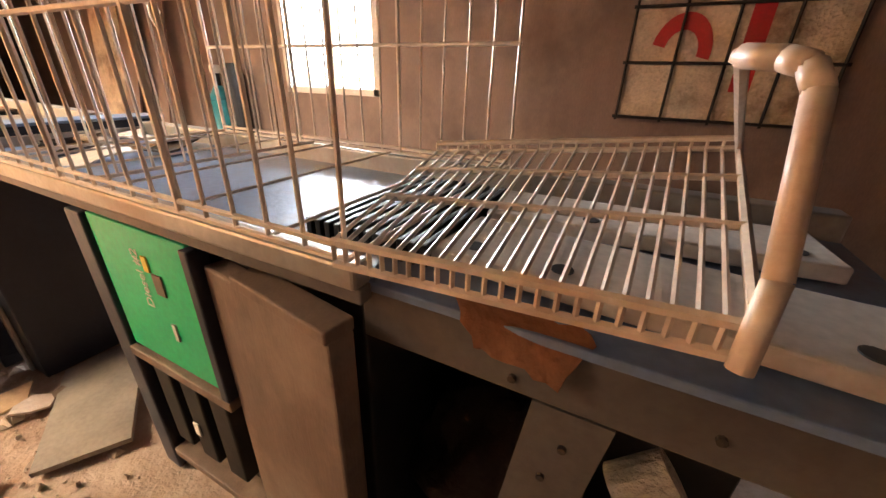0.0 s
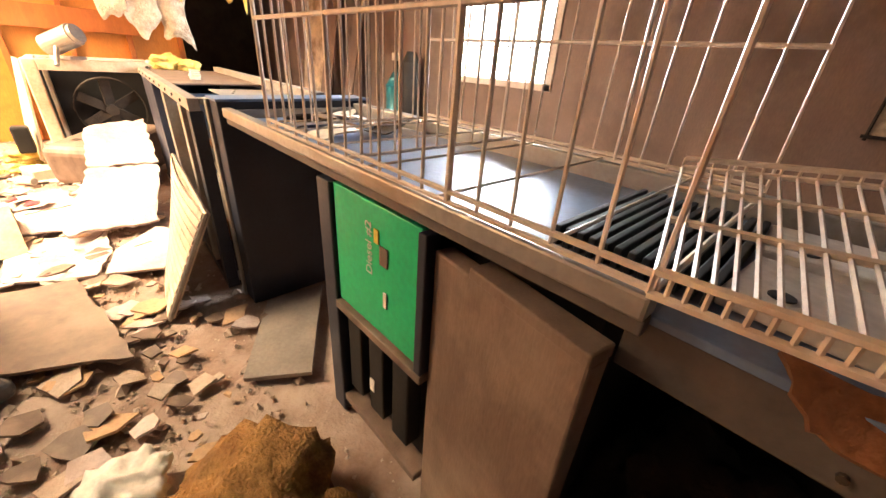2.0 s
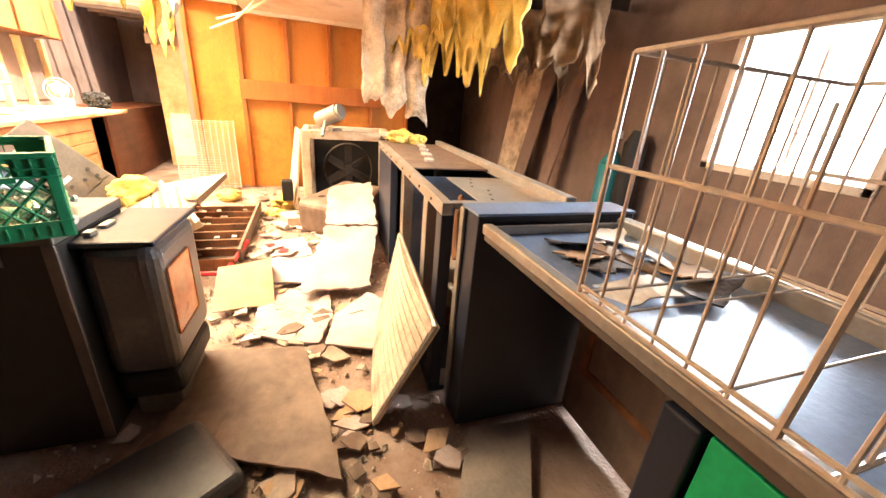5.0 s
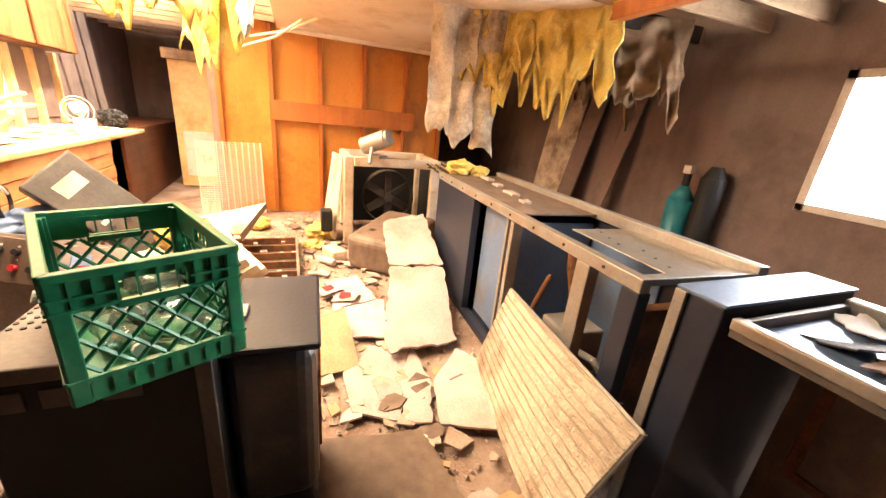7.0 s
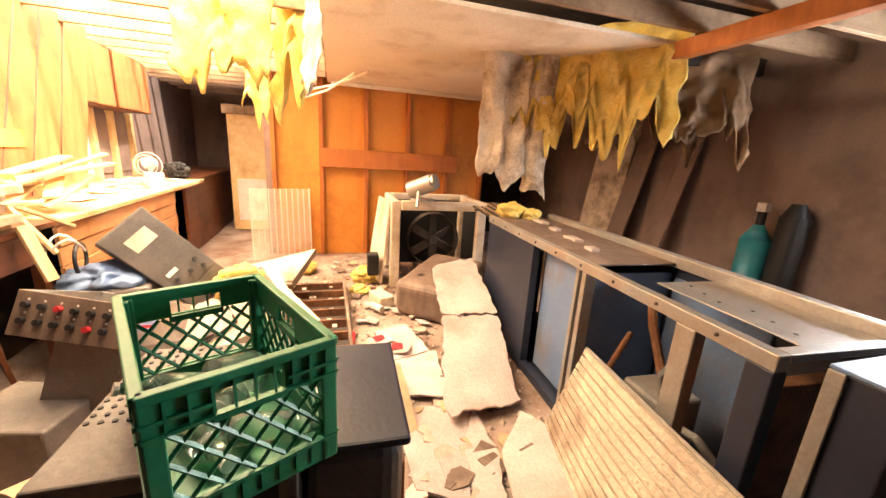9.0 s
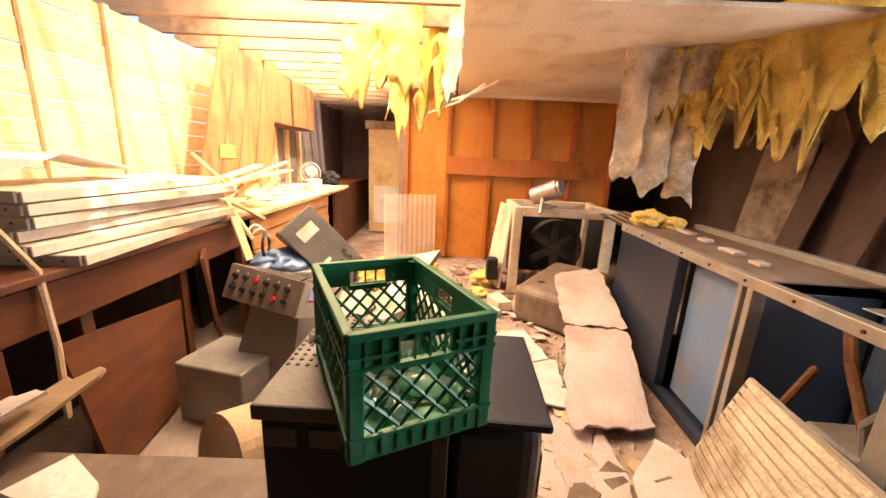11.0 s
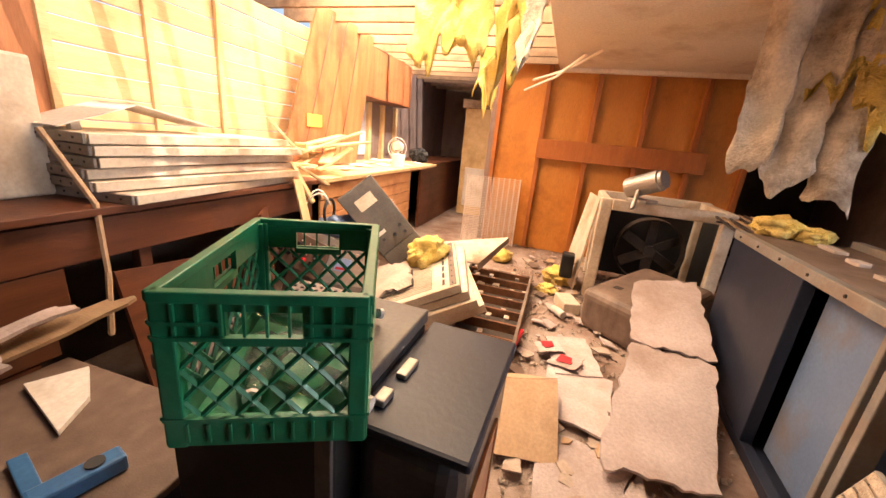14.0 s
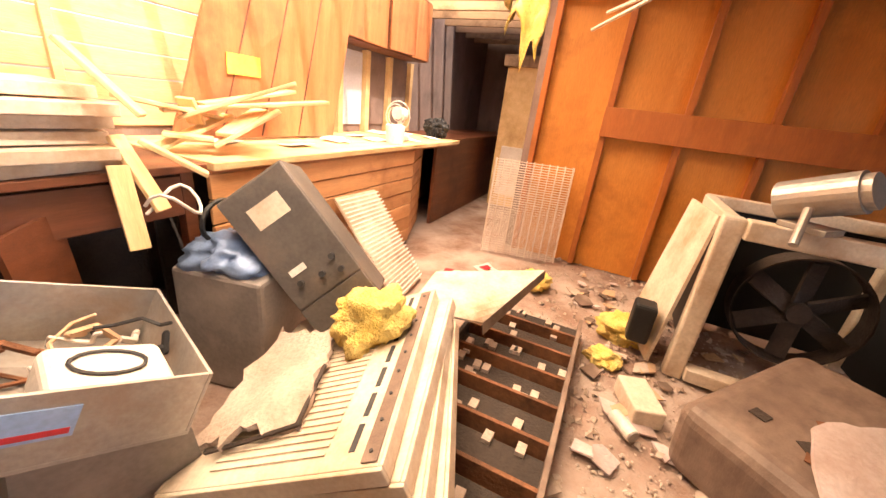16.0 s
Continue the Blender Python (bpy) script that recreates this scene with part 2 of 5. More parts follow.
def patch(p00, p10, p11, p01, nu=8, nv=8, thick=0.012, rough=0.0, bow=0.0, ragged=0.0, seed=1):
    """A thick sheet spanned by four corners, uneven by `rough`, bowed by `bow`, with ragged edges."""
    r = random.Random(seed)
    bm = bmesh.new()
    c = [Vector(p) for p in (p00, p10, p11, p01)]
    nor = ((c[1] - c[0]).cross(c[3] - c[0])).normalized()
    top, bot = [], []
    for j in range(nv + 1):
        for i in range(nu + 1):
            u, v = i / nu, j / nv
            if 0 < i < nu and ragged == 0 or ragged == 0:
                uu, vv = u, v
            else:
                uu = u + (r.uniform(-ragged, ragged) if i in (0, nu) else 0)
                vv = v + (r.uniform(-ragged, ragged) if j in (0, nv) else 0)
            p = c[0] * (1 - uu) * (1 - vv) + c[1] * uu * (1 - vv) + c[2] * uu * vv + c[3] * (1 - uu) * vv
            p = p + nor * (bow * 4 * u * (1 - u) + rough * noise.noise(p * 4 + Vector((seed, 0, 0))))
            top.append(bm.verts.new(p))
            bot.append(bm.verts.new(p - nor * thick))
    w = nu + 1
    for j in range(nv):
        for i in range(nu):
            a, b, d, e = j * w + i, j * w + i + 1, (j + 1) * w + i + 1, (j + 1) * w + i
            bm.faces.new([top[k] for k in (a, b, d, e)])
            bm.faces.new([bot[k] for k in (e, d, b, a)])
    rim = [i for i in range(w)] + [j * w + nu for j in range(1, nv + 1)] + [nv * w + i for i in range(nu - 1, -1, -1)] + [j * w for j in range(nv - 1, 0, -1)]
    for a, b in zip(rim, rim[1:] + rim[:1]):
        bm.faces.new((top[a], bot[a], bot[b], top[b]))
    return bm


def slab(poly, z, thick, slope=(0, 0), jag=0.0, seed=1):
    """A broken flat piece with the outline poly, its top at z, sloping."""
    r = random.Random(seed)
    pts = []
    for (x0, y0), (x1, y1) in zip(poly, poly[1:] + poly[:1]):
        n = max(1, int(math.hypot(x1 - x0, y1 - y0) / 0.06)) if jag else 1
        for k in range(n):
            f = k / n
            pts.append((x0 + (x1 - x0) * f + r.uniform(-jag, jag), y0 + (y1 - y0) * f + r.uniform(-jag, jag)))
    x0, y0 = poly[0]
    bm = bmesh.new()
    t = [bm.verts.new((x, y, z + (x - x0) * slope[0] + (y - y0) * slope[1])) for x, y in pts]
    b = [bm.verts.new((v.co.x, v.co.y, v.co.z - thick)) for v in t]
    bm.faces.new(t)
    bm.faces.new(b[::-1])
    n = len(t)
    for i in range(n):
        bm.faces.new((t[i], b[i], b[(i + 1) % n], t[(i + 1) % n]))
    return bm


def lump(bm, c, r, seed, squash=0.6):
    v = bmesh.ops.create_icosphere(bm, subdivisions=4, radius=r, matrix=Matrix.Translation(c))["verts"]
    for a in v:
        d = a.co - Vector(c)
        a.co = Vector(c) + Vector((d.x, d.y, d.z * squash)) * (1 + 0.4 * noise.noise(a.co * (1.6 / r) + Vector((seed, 0, 0))) + 0.22 * noise.noise(a.co * (4.5 / r)) + 0.14 * noise.noise(a.co * (10 / r)) + 0.08 * noise.noise(a.co * (24 / r)))
    return bm


def structure(name, bm, mat, label=""):
    return tagged(link(name, bm, mat), label, "", "", "structure")


def wall_with_holes(name, axis, at, thick, a0, a1, z0, z1, holes, mat, label):
    """A wall along x or y with rectangular openings (a, b, low, high)."""
    bm = bmesh.new()
    cuts = sorted({a0, a1, *[h[0] for h in holes], *[h[1] for h in holes]})
    for s, e in zip(cuts, cuts[1:]):
        spans = [(z0, z1)]
        for h in holes:
            if h[0] <= s and e <= h[1]:
                spans = [(z0, h[2]), (h[3], z1)]
        for lo, hi in spans:
            if hi - lo > 0.01:
                if axis == "x":
                    add_box(bm, (s, at, lo), (e, at + thick, hi))
                else:
                    add_box(bm, (at, s, lo), (at + thick, e, hi))
    return structure(name, bm, mat, label)


def place_of(ob):
    m = ob.matrix_parent_inverse @ ob.matrix_basis if ob.parent else ob.matrix_basis
    return place_of(ob.parent) @ m if ob.parent else m


def partw(name, bm, mat, parent, label="", smooth=False):
    """A part given in the world's own metres."""
    ob = link(name, bm, mat, parent, label, smooth)
    ob.matrix_parent_inverse = place_of(parent).inverted()
    return ob


# ---- structure ----
H = 2.47
LEFT = Matrix(((-0.9992, 0.04, 0, -1.31), (-0.04, -0.9992, 0, -1.02), (0, 0, 1, 0), (0, 0, 0, 1)))
fb = bmesh.new()
bmesh.ops.create_grid(fb, x_segments=110, y_segments=60, size=0.5, matrix=Matrix.Translation((-3.9, 1.2, 0)) @ Matrix.Diagonal((13.4, 7.4, 1, 1)))
for v in fb.verts:
    v.co.z = 0.012 * noise.noise(v.co * 2.2) + 0.008 * noise.noise(v.co * 7) - 0.008
structure("floor", fb, M_FLOOR, "dirty brown floor strewn with plaster dust")
structure("ground", box((-60, -60, -0.3), (60, 60, -0.12), 0), M_FLOOR, "bare earth outside the building")
wall_with_holes("wall_window", "x", 4.55, 0.12, -8.6, 2.7, -0.1, 3.05, [(-2.66, -1.6, 1.15, 2.12)], M_WALL, "soot-browned panelled wall with a small window")
structure("wall_near", box((2.6, -2.5, -0.1), (2.72, 4.67, 3.05), 0), M_WALL, "brown panelled end wall")
structure("wall_far", box((-10.5, -3.8, -0.1), (-10.4, 0.3, 3.05), 0), M_WALL, "dim brown wall at the end of the passage")
# store walls coloured near black in place of the room's darkness
structure("wall_store", box((-8.7, 2.8, -0.1), (-8.6, 4.67, 3.05), 0), M_DARK, "near-black wall, shade of the unlit store in its colour")
structure("wall_store_side", box((-8.6, 2.76, -0.1), (-6.95, 2.86, 3.05), 0), M_DARK, "near-black partition, shade of the unlit store in its colour")
structure("wall_passage", box((-10.4, -0.36, -0.1), (-6.96, -0.26, 3.05), 0), M_WALL, "brown side wall of the passage")

# plywood wall with studs
ow = structure("wall_orange", box((-6.98, -0.26, 0), (-6.9, 2.9, 2.62), 0.003), M_ORANGE, "orange-stained plywood wall with bare studs")
for y in (-0.23, 0.4, 1.03, 1.64, 2.26, 2.85):
    part("stud", box((-6.898, y - 0.025, 0.02), (-6.81, y + 0.03, 2.55), 0.004), M_STUD, ow)
part("rail", box((-6.806, 0.37, 1.32), (-6.77, 2.42, 1.58), 0.005), M_STUD, ow, "wide orange timber rail")
part("top_plate", box((-6.898, -0.26, 2.56), (-6.8, 2.85, 2.64), 0.004), M_STUD, ow)

# left wall: panelling, boards, window strip
lw = structure("wall_left", bmesh.new(), M_WALL, "wood-panelled wall broken open under the roof")
bm = bmesh.new()
for a, b, lo, hi in ((-4.1, 1.42, -0.1, 3.05), (1.42, 2.84, -0.1, 1.1), (2.84, 4.1, -0.1, 1.15), (4.1, 10.2, -0.1, 3.05)):
    add_box(bm, (a, 0.87, lo), (b, 0.97, hi), LEFT)
bm.to_mesh(lw.data)
bm.free()
s = -1.2
while s < 1.4:
    part("panel", box((s, 0.848, 1.04), (s + 0.2, 0.868, 2.6), 0.004, LEFT), M_WOOD, lw)
    s += 0.204
for i in range(10):
    z = 1.1 + i * 0.135
    e = 4.08 - rnd.uniform(0, 0.2)
    part("board", box((1.42, 0.85 + rnd.uniform(0, 0.012), z), (e, 0.872, z + 0.128), 0.004, LEFT), M_PLANK, lw)
for s in (1.44, 2.0, 2.56):
    part("upright", box((s, 0.82, 1.04), (s + 0.045, 0.848, 2.45), 0.003, LEFT), M_PLANK, lw)
for s in (4.3, 4.75, 5.2, 5.7):
    part("pane_panel", box((s, 0.85, 1.12), (s + 0.36, 0.868, 1.83), 0.003, LEFT), M_SHOP if s < 5 else M_WALL, lw, "pale blue-white panel between posts")
    part("post", box((s + 0.37, 0.8, 1.04), (s + 0.44, 0.868, 1.86), 0.003, LEFT), M_PLANK, lw)

# ceiling and roof
structure("ceiling", box((-6.9, 0.5, H), (-3.55, 3.0, H + 0.03), 0.003), M_CEIL, "cream ceiling board, sagging and torn at its edge")
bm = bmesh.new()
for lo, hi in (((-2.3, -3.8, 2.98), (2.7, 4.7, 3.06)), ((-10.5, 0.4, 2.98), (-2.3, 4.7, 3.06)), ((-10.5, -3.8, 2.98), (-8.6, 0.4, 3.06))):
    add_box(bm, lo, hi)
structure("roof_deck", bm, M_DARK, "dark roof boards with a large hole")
for i in range(19):
    x = -2.1 - i * 0.42
    near = x > -3.5
    ob = structure("joist", box((x, -2.3 if x > -6 else -2.5, H + 0.02), (x + 0.045, 4.5 if near else 0.48, H + 0.17), 0.004), M_JOIST, "weathered bare ceiling joist")
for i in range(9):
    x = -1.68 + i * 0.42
    structure("joist", box((x, -1.9, H + 0.02), (x + 0.045, 4.5, H + 0.17), 0.004), M_DARK, "near-black bare ceiling joist")
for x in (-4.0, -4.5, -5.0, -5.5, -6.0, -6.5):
    structure("joist", box((x, 3.02, H + 0.02), (x + 0.045, 4.5, H + 0.17), 0.004), M_DARK, "near-black bare ceiling joist")
structure("beam", box((-6.8, 2.98, H - 0.1), (1.5, 3.07, H + 0.018), 0.005), M_STUD, "orange timber beam across the room")
structure("trim", box((-6.79, 0.55, H - 0.05), (-6.72, 2.9, H - 0.003), 0.004), M_CEIL, "cream ceiling trim strip")
for k, (a, b) in enumerate((((-6.7, 0.2, 2.3), (-5.6, 0.95, 2.42)), ((-6.75, 0.1, 2.18), (-5.7, 0.8, 2.4)))):
    structure("trim", tube([a, ((a[0] + b[0]) / 2, (a[1] + b[1]) / 2 + 0.06, (a[2] + b[2]) / 2 - 0.02), b], 0.016, 6), M_CEIL, "sprung ceiling trim hanging loose")

# window
win = tagged(new("window_1"), "small white-framed window blazing with daylight", "window", "", "structure")
win.matrix_basis = Matrix.Translation((-2.13, 4.6, 1.11))
fr = partw("window_frame", add_box(add_box(add_box(box((-2.7, 4.53, 1.07), (-1.56, 4.56, 1.13)), (-2.7, 4.53, 2.06), (-1.56, 4.56, 2.12)), (-2.7, 4.53, 1.07), (-2.64, 4.56, 2.12)), (-1.62, 4.53, 1.07), (-1.56, 4.56, 2.12)), M_WHITE, win)
partw("glazing_bar", box((-2.14, 4.6, 1.11), (-2.115, 4.62, 2.08), 0.002), M_WHITE, win)
partw("glazing_bar", box((-2.66, 4.6, 1.4), (-1.6, 4.62, 1.415), 0.002), M_WHITE, win)
for a, b in ((-2.65, -2.14), (-2.115, -1.61)):
    pane = partw("pane", box((a, 4.607, 1.12), (b, 4.611, 2.07), 0), M_GLASS, win)
    pane.visible_shadow = False

win.matrix_basis = Matrix.Translation((0, 0, 0.04)) @ win.matrix_basis

# ---- left side: counters ----
cn = thing("front_counter", LEFT, "long dark red-brown wooden counter along the wall", "counter")
part("counter_top", box((-3.9, -0.02, 1.0), (2.7, 0.845, 1.035), 0.006), M_DARKWOOD, cn, "dusty dark worktop")
z = 0.98
for k in range(5):
    part("board", box((-3.9, 0.03 + 0.006 * (k % 2), z - 0.185), (2.6 if k == 0 else 1.0 - 0.07 * k, 0.06, z), 0.005), M_DARKWOOD, cn)
    z -= 0.19
for s in (-1.0, 0.2, 1.25, 1.9, 2.62):
    part("post", box((s, 0.062, 0), (s + 0.06, 0.12, 1.0), 0.004), M_DARKWOOD, cn)
# near-black backing put in as the shade behind the missing boards
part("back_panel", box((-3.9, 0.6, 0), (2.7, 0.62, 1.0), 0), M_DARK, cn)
part("loose_panel", patch((1.15, -0.06, 0.02), (1.8, 0.02, 0.02), (1.86, 0.05, 0.62), (1.1, 0.02, 0.72), 5, 5, 0.02), M_DARKWOOD, cn, "dark wooden panel fallen from its place")
part("hanging_panel", patch((2.0, -0.1, 0.3), (2.2, 0.06, 0.3), (2.16, 0.05, 0.9), (1.96, -0.05, 0.86), 4, 4, 0.02), M_DARKWOOD, cn, "red-brown board hanging askew")

bc = thing("bar_counter", LEFT @ Matrix.Translation((2.72, -0.0, 0)), "wooden bar counter clad in orange lap boards", "counter")
part("counter_top", box((0, -0.04, 1.0), (3.2, 0.9, 1.04), 0.006), M_PLANK, bc, "pale dust-covered bar top")
for k in range(7):
    z = 0.04 + k * 0.135
    part("board", box((0, 0.0 + 0.01 * (k % 2), z), (2.12, 0.03, z + 0.128), 0.005), M_LAP, bc)
    part("board", box((0, -0.01, 0), (0.75, 0.014, 0.128), 0.005, Matrix.Translation((2.12, 0.02, z)) @ pose(0, 0, 0, 0, 0, 20)), M_LAP, bc)
part("fascia", box((0, -0.02, 0.985), (3.2, 0.02, 1.0), 0.002), M_WOOD, bc)
part("end_panel", box((2.9, 0.12, 0), (6.3, 0.16, 1.0), 0.004), M_DARKWOOD, bc, "dark red-brown end of the bar")
part("end_top", box((2.9, 0.1, 1.0), (6.3, 0.9, 1.035), 0.004), M_DARKWOOD, bc)
# same shade-coloured backing inside the bar
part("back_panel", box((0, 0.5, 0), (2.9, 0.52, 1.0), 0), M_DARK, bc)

for k, s in enumerate((4.2, 4.65, 5.1, 5.55)):
    uc = thing("wall_cabinet", LEFT @ Matrix.Translation((s, 0.52, 1.87)), "dark brown wall cupboard with a plain door", "cabinet", "row of wall cupboards")
    part("body", box((0, 0.02, 0), (0.44, 0.32, 0.62), 0.004), M_DARKWOOD, uc)
    part("door", box((0.01, -0.0, 0.01), (0.43, 0.018, 0.6), 0.004, pose(0, 0, 0, 0, 0, (-3, 2, -9, 0)[k])), M_WOOD, uc)

tp = thing("wood_panel", Matrix.Translation((-4.6, -1.5, 1.05)), "tall reddish wood panel leaning on the bar", "panel")
partw("sheet", patch((-4.2, -1.7, 1.06), (-5.55, -1.72, 1.06), (-5.8, -1.66, 2.54), (-4.72, -1.66, 2.58), 6, 8, 0.02, 0.01), M_WOOD, tp)
for f in (0.22, 0.45, 0.7):
    partw("groove_strip", rod((-4.2 - 1.35 * f, -1.698 - 0.02 * f, 1.07), (-4.72 - 1.08 * f, -1.658, 2.54), 0.006, 4), M_DARKWOOD, tp)
partw("label", box((-0.12, -0.004, -0.06), (0.12, 0.004, 0.06), 0, Matrix.Translation((-4.68, -1.68, 1.51)) @ pose(0, 0, 0, -1.5, 0, 1)), M_YLABEL, tp, "faded yellow paper label")

# far doorway and things in the passage
dr = tagged(new("door_1"), "pale yellow door leaf at the end of the passage", "door", "", "structure")
dr.matrix_basis = Matrix.Translation((-8.6, -0.9, 0))
partw("door_leaf", box((-8.64, -1.2, 0.02), (-8.6, -0.42, 2.05), 0.005), M_PLANK, dr)
partw("door_head", box((-8.66, -1.26, 2.05), (-8.56, -0.38, 2.2), 0.004), M_JOIST, dr)
partw("door_lower_panel", box((-8.6, -1.1, 0.2), (-8.585, -0.55, 0.95), 0.01), M_WHITE, dr)

# filing box on the counter
fc = thing("metal_box", Matrix.Translation((-2.18, -1.66, 1.036)) @ pose(0, 0, 0, 0, 0, 10), "tall grey-beige metal box standing on the counter", "metal box")
part("body", box((-0.21, -0.2, 0), (0.19, 0.26, 0.6), 0.008), M_CREAM, fc)
part("front_cover", box((0.19, -0.19, 0.01), (0.2, 0.25, 0.59), 0.004), M_FOIL, fc)
part("side_cover", box((-0.2, 0.26, 0.01), (0.18, 0.272, 0.59), 0.004), M_CREAM, fc)
rl = thing("party_plate", Matrix.Translation((-2.2, -1.62, 1.637)), "flat red plastic plate lying on the metal box", "plate")
part("disc", rod((0, 0, 0), (0, 0, 0.025), 0.15, 24), M_RED, rl)
part("knob", rod((0, 0, 0.025), (0, 0, 0.045), 0.05, 14), M_RED, rl)
hd = thing("slotted_bracket", Matrix.Translation((-2.5, -1.44, 1.036)), "cream metal bracket with two square openings", "bracket")
hb = bmesh.new()
for lo, hi in (((-0.02, -0.1, 0), (0.02, -0.06, 0.36)), ((-0.02, 0.06, 0), (0.02, 0.1, 0.36)), ((-0.02, -0.06, 0), (0.02, 0.06, 0.05)), ((-0.02, -0.06, 0.17), (0.02, 0.06, 0.21)), ((-0.02, -0.06, 0.32), (0.02, 0.06, 0.36))):
    add_box(hb, lo, hi, None, 0.003)
part("frame", hb, M_CREAM, hd)

# stack of shelf trays
for k in range(6):
    off = rnd.uniform(-0.04, 0.04)
    tr = thing("shelf_tray", LEFT @ Matrix.Translation((1.75 + off, 0.16 + rnd.uniform(-0.03, 0.05), 1.037 + k * 0.052)) @ pose(0, 0, 0, 0, 0, rnd.uniform(-7, 7)), "cream enamelled steel shelf lying in a stack", "shelf", "stack of shelves on the counter")
    part("plate", box((-0.62, -0.14, 0.034), (0.62, 0.33, 0.044), 0.003), M_CREAM, tr)
    part("front_lip", box((-0.62, -0.155, 0), (0.62, -0.141, 0.044), 0.003), M_CREAM, tr)
    lip = part("end_lip", box((-0.635, -0.14, 0), (-0.621, 0.33, 0.044), 0.003), M_GREY, tr)
    for q in (-0.08, 0.0, 0.08, 0.16, 0.24):
        part("hole", rod((-0.637, q, 0.022), (-0.634, q, 0.022), 0.006, 8), M_BLACK, lip)
sh = thing("bent_sheet", LEFT @ Matrix.Translation((1.5, 0.35, 1.36)), "bent white sheet-metal cover on the shelf stack", "metal sheet")
part("left_leaf", patch((-0.42, -0.16, 0.0), (-0.1, -0.2, 0.12), (-0.08, 0.14, 0.12), (-0.4, 0.16, 0.0), 5, 5, 0.006), M_WHITE, sh)
part("right_leaf", patch((-0.098, -0.2, 0.121), (0.4, -0.16, 0.03), (0.42, 0.16, 0.03), (-0.078, 0.14, 0.121), 5, 5, 0.006), M_WHITE, sh)
for k in range(9):
    a = LEFT @ Vector((2.5 + rnd.uniform(0, 0.5), rnd.uniform(0.0, 0.5), 1.06 + 0.03 * k))
    b = a + Vector((rnd.uniform(-0.9, 0.2), rnd.uniform(-0.2, 0.5), rnd.uniform(-0.15, 0.25)))
    d = (b - a).normalized()
    pm = Matrix.Translation(a) @ d.to_track_quat("X", "Z").to_matrix().to_4x4()
    pk = thing("loose_board", pm, "splintered pale board lying across the bar", "board", "loose boards on the bar")
    part("plank", box((0, -0.05, -0.01), ((b - a).length, 0.05, 0.01), 0.004), M_PLANK, pk)
for k, (a, b) in enumerate((((-3.67, -1.12, 1.17), (-3.73, -0.98, 0.89)), ((-3.75, -1.12, 1.15), (-3.94, -1.0, 1.01)), ((-3.63, -1.05, 1.07), (-3.61, -0.95, 0.76)), ((-3.63, -1.3, 1.49), (-3.79, -1.14, 1.24)))):
    a, b = Vector(a), Vector(b)
    pm = Matrix.Translation(a) @ (b - a).to_track_quat("X", "Z").to_matrix().to_4x4()
    pk = thing("loose_board", pm, "grey-brown board slanting down from the counter", "board", "boards leaning on the counter")
    part("plank", box((0, -0.035, -0.01), ((b - a).length, 0.035, 0.01), 0.004), M_PLANK, pk)
st = thing("stick", Matrix.Translation((-2.15, -0.85, 1.0)), "thin splintered stick leaning on the counter front", "stick")
partw("shaft", tube([(-2.3, -1.2, 1.35), (-2.37, -1.06, 1.05), (-2.35, -1.02, 0.75), (-2.3, -0.98, 0.48)], 0.013, 6), M_CARD, st)

# clutter on the bar
fn = thing("desk_fan", Matrix.Translation((-6.2, -1.45, 1.05)), "small white wire-guard desk fan on the bar", "fan")
part("base", rod((0, 0, 0), (0, 0, 0.04), 0.1, 16), M_WHITE, fn)
part("stem", rod((0, 0, 0.04), (0, 0, 0.18), 0.02), M_WHITE, fn)
part("motor", rod((-0.06, 0, 0.24), (0.06, 0, 0.25), 0.06, 16), M_WHITE, fn)
for k in range(4):
    part("guard_ring", tube([(0.09 - 0.05 * (k - 1.5) ** 2 / 2.25, (0.05 + 0.03 * k) * math.cos(q), 0.22 + (0.05 + 0.03 * k) * math.sin(q)) for q in [j * math.pi / 8 for j in range(17)]], 0.004, 5), M_WHITE, fn)
for k in range(14):
    s, d = rnd.uniform(2.9, 5.7), rnd.uniform(0.1, 0.75)
    c = thing("paper_scrap", LEFT @ Matrix.Translation((s, d, 1.042)) @ pose(0, 0, 0, 0, 0, rnd.uniform(0, 360)), "crumpled pale paper scrap on the bar", "paper", "scraps on the bar")
    part("sheet", patch((-0.1, -0.07, 0.012), (0.1, -0.08, 0.014), (0.12, 0.07, 0.012), (-0.09, 0.08, 0.013), 5, 5, 0.004, 0.02, seed=k), M_PAPER, c)
bg = thing("black_bag", Matrix.Translation((-7.1, -1.5, 1.04)), "crumpled black bag on the end of the bar", "bag")
part("body", lump(bmesh.new(), (0, 0, 0.1), 0.14, 9, 0.8), M_BLACK, bg)
pt = thing("white_bucket", Matrix.Translation((-5.9, -1.3, 1.042)), "white plastic tub on the bar", "tub")
part("body", rod((0, 0, 0), (0, 0, 0.16), 0.08, 18, 0.09), M_WHITE, pt)

# wire rack by the plywood wall
rk = thing("wire_rack", Matrix.Translation((-6.62, -0.13, 0)) @ pose(0, 0, 0, 0, 0, 14) @ pose(0, 0, 0, 0, -5, 0), "white wire rack panels standing by the plywood wall", "wire rack")
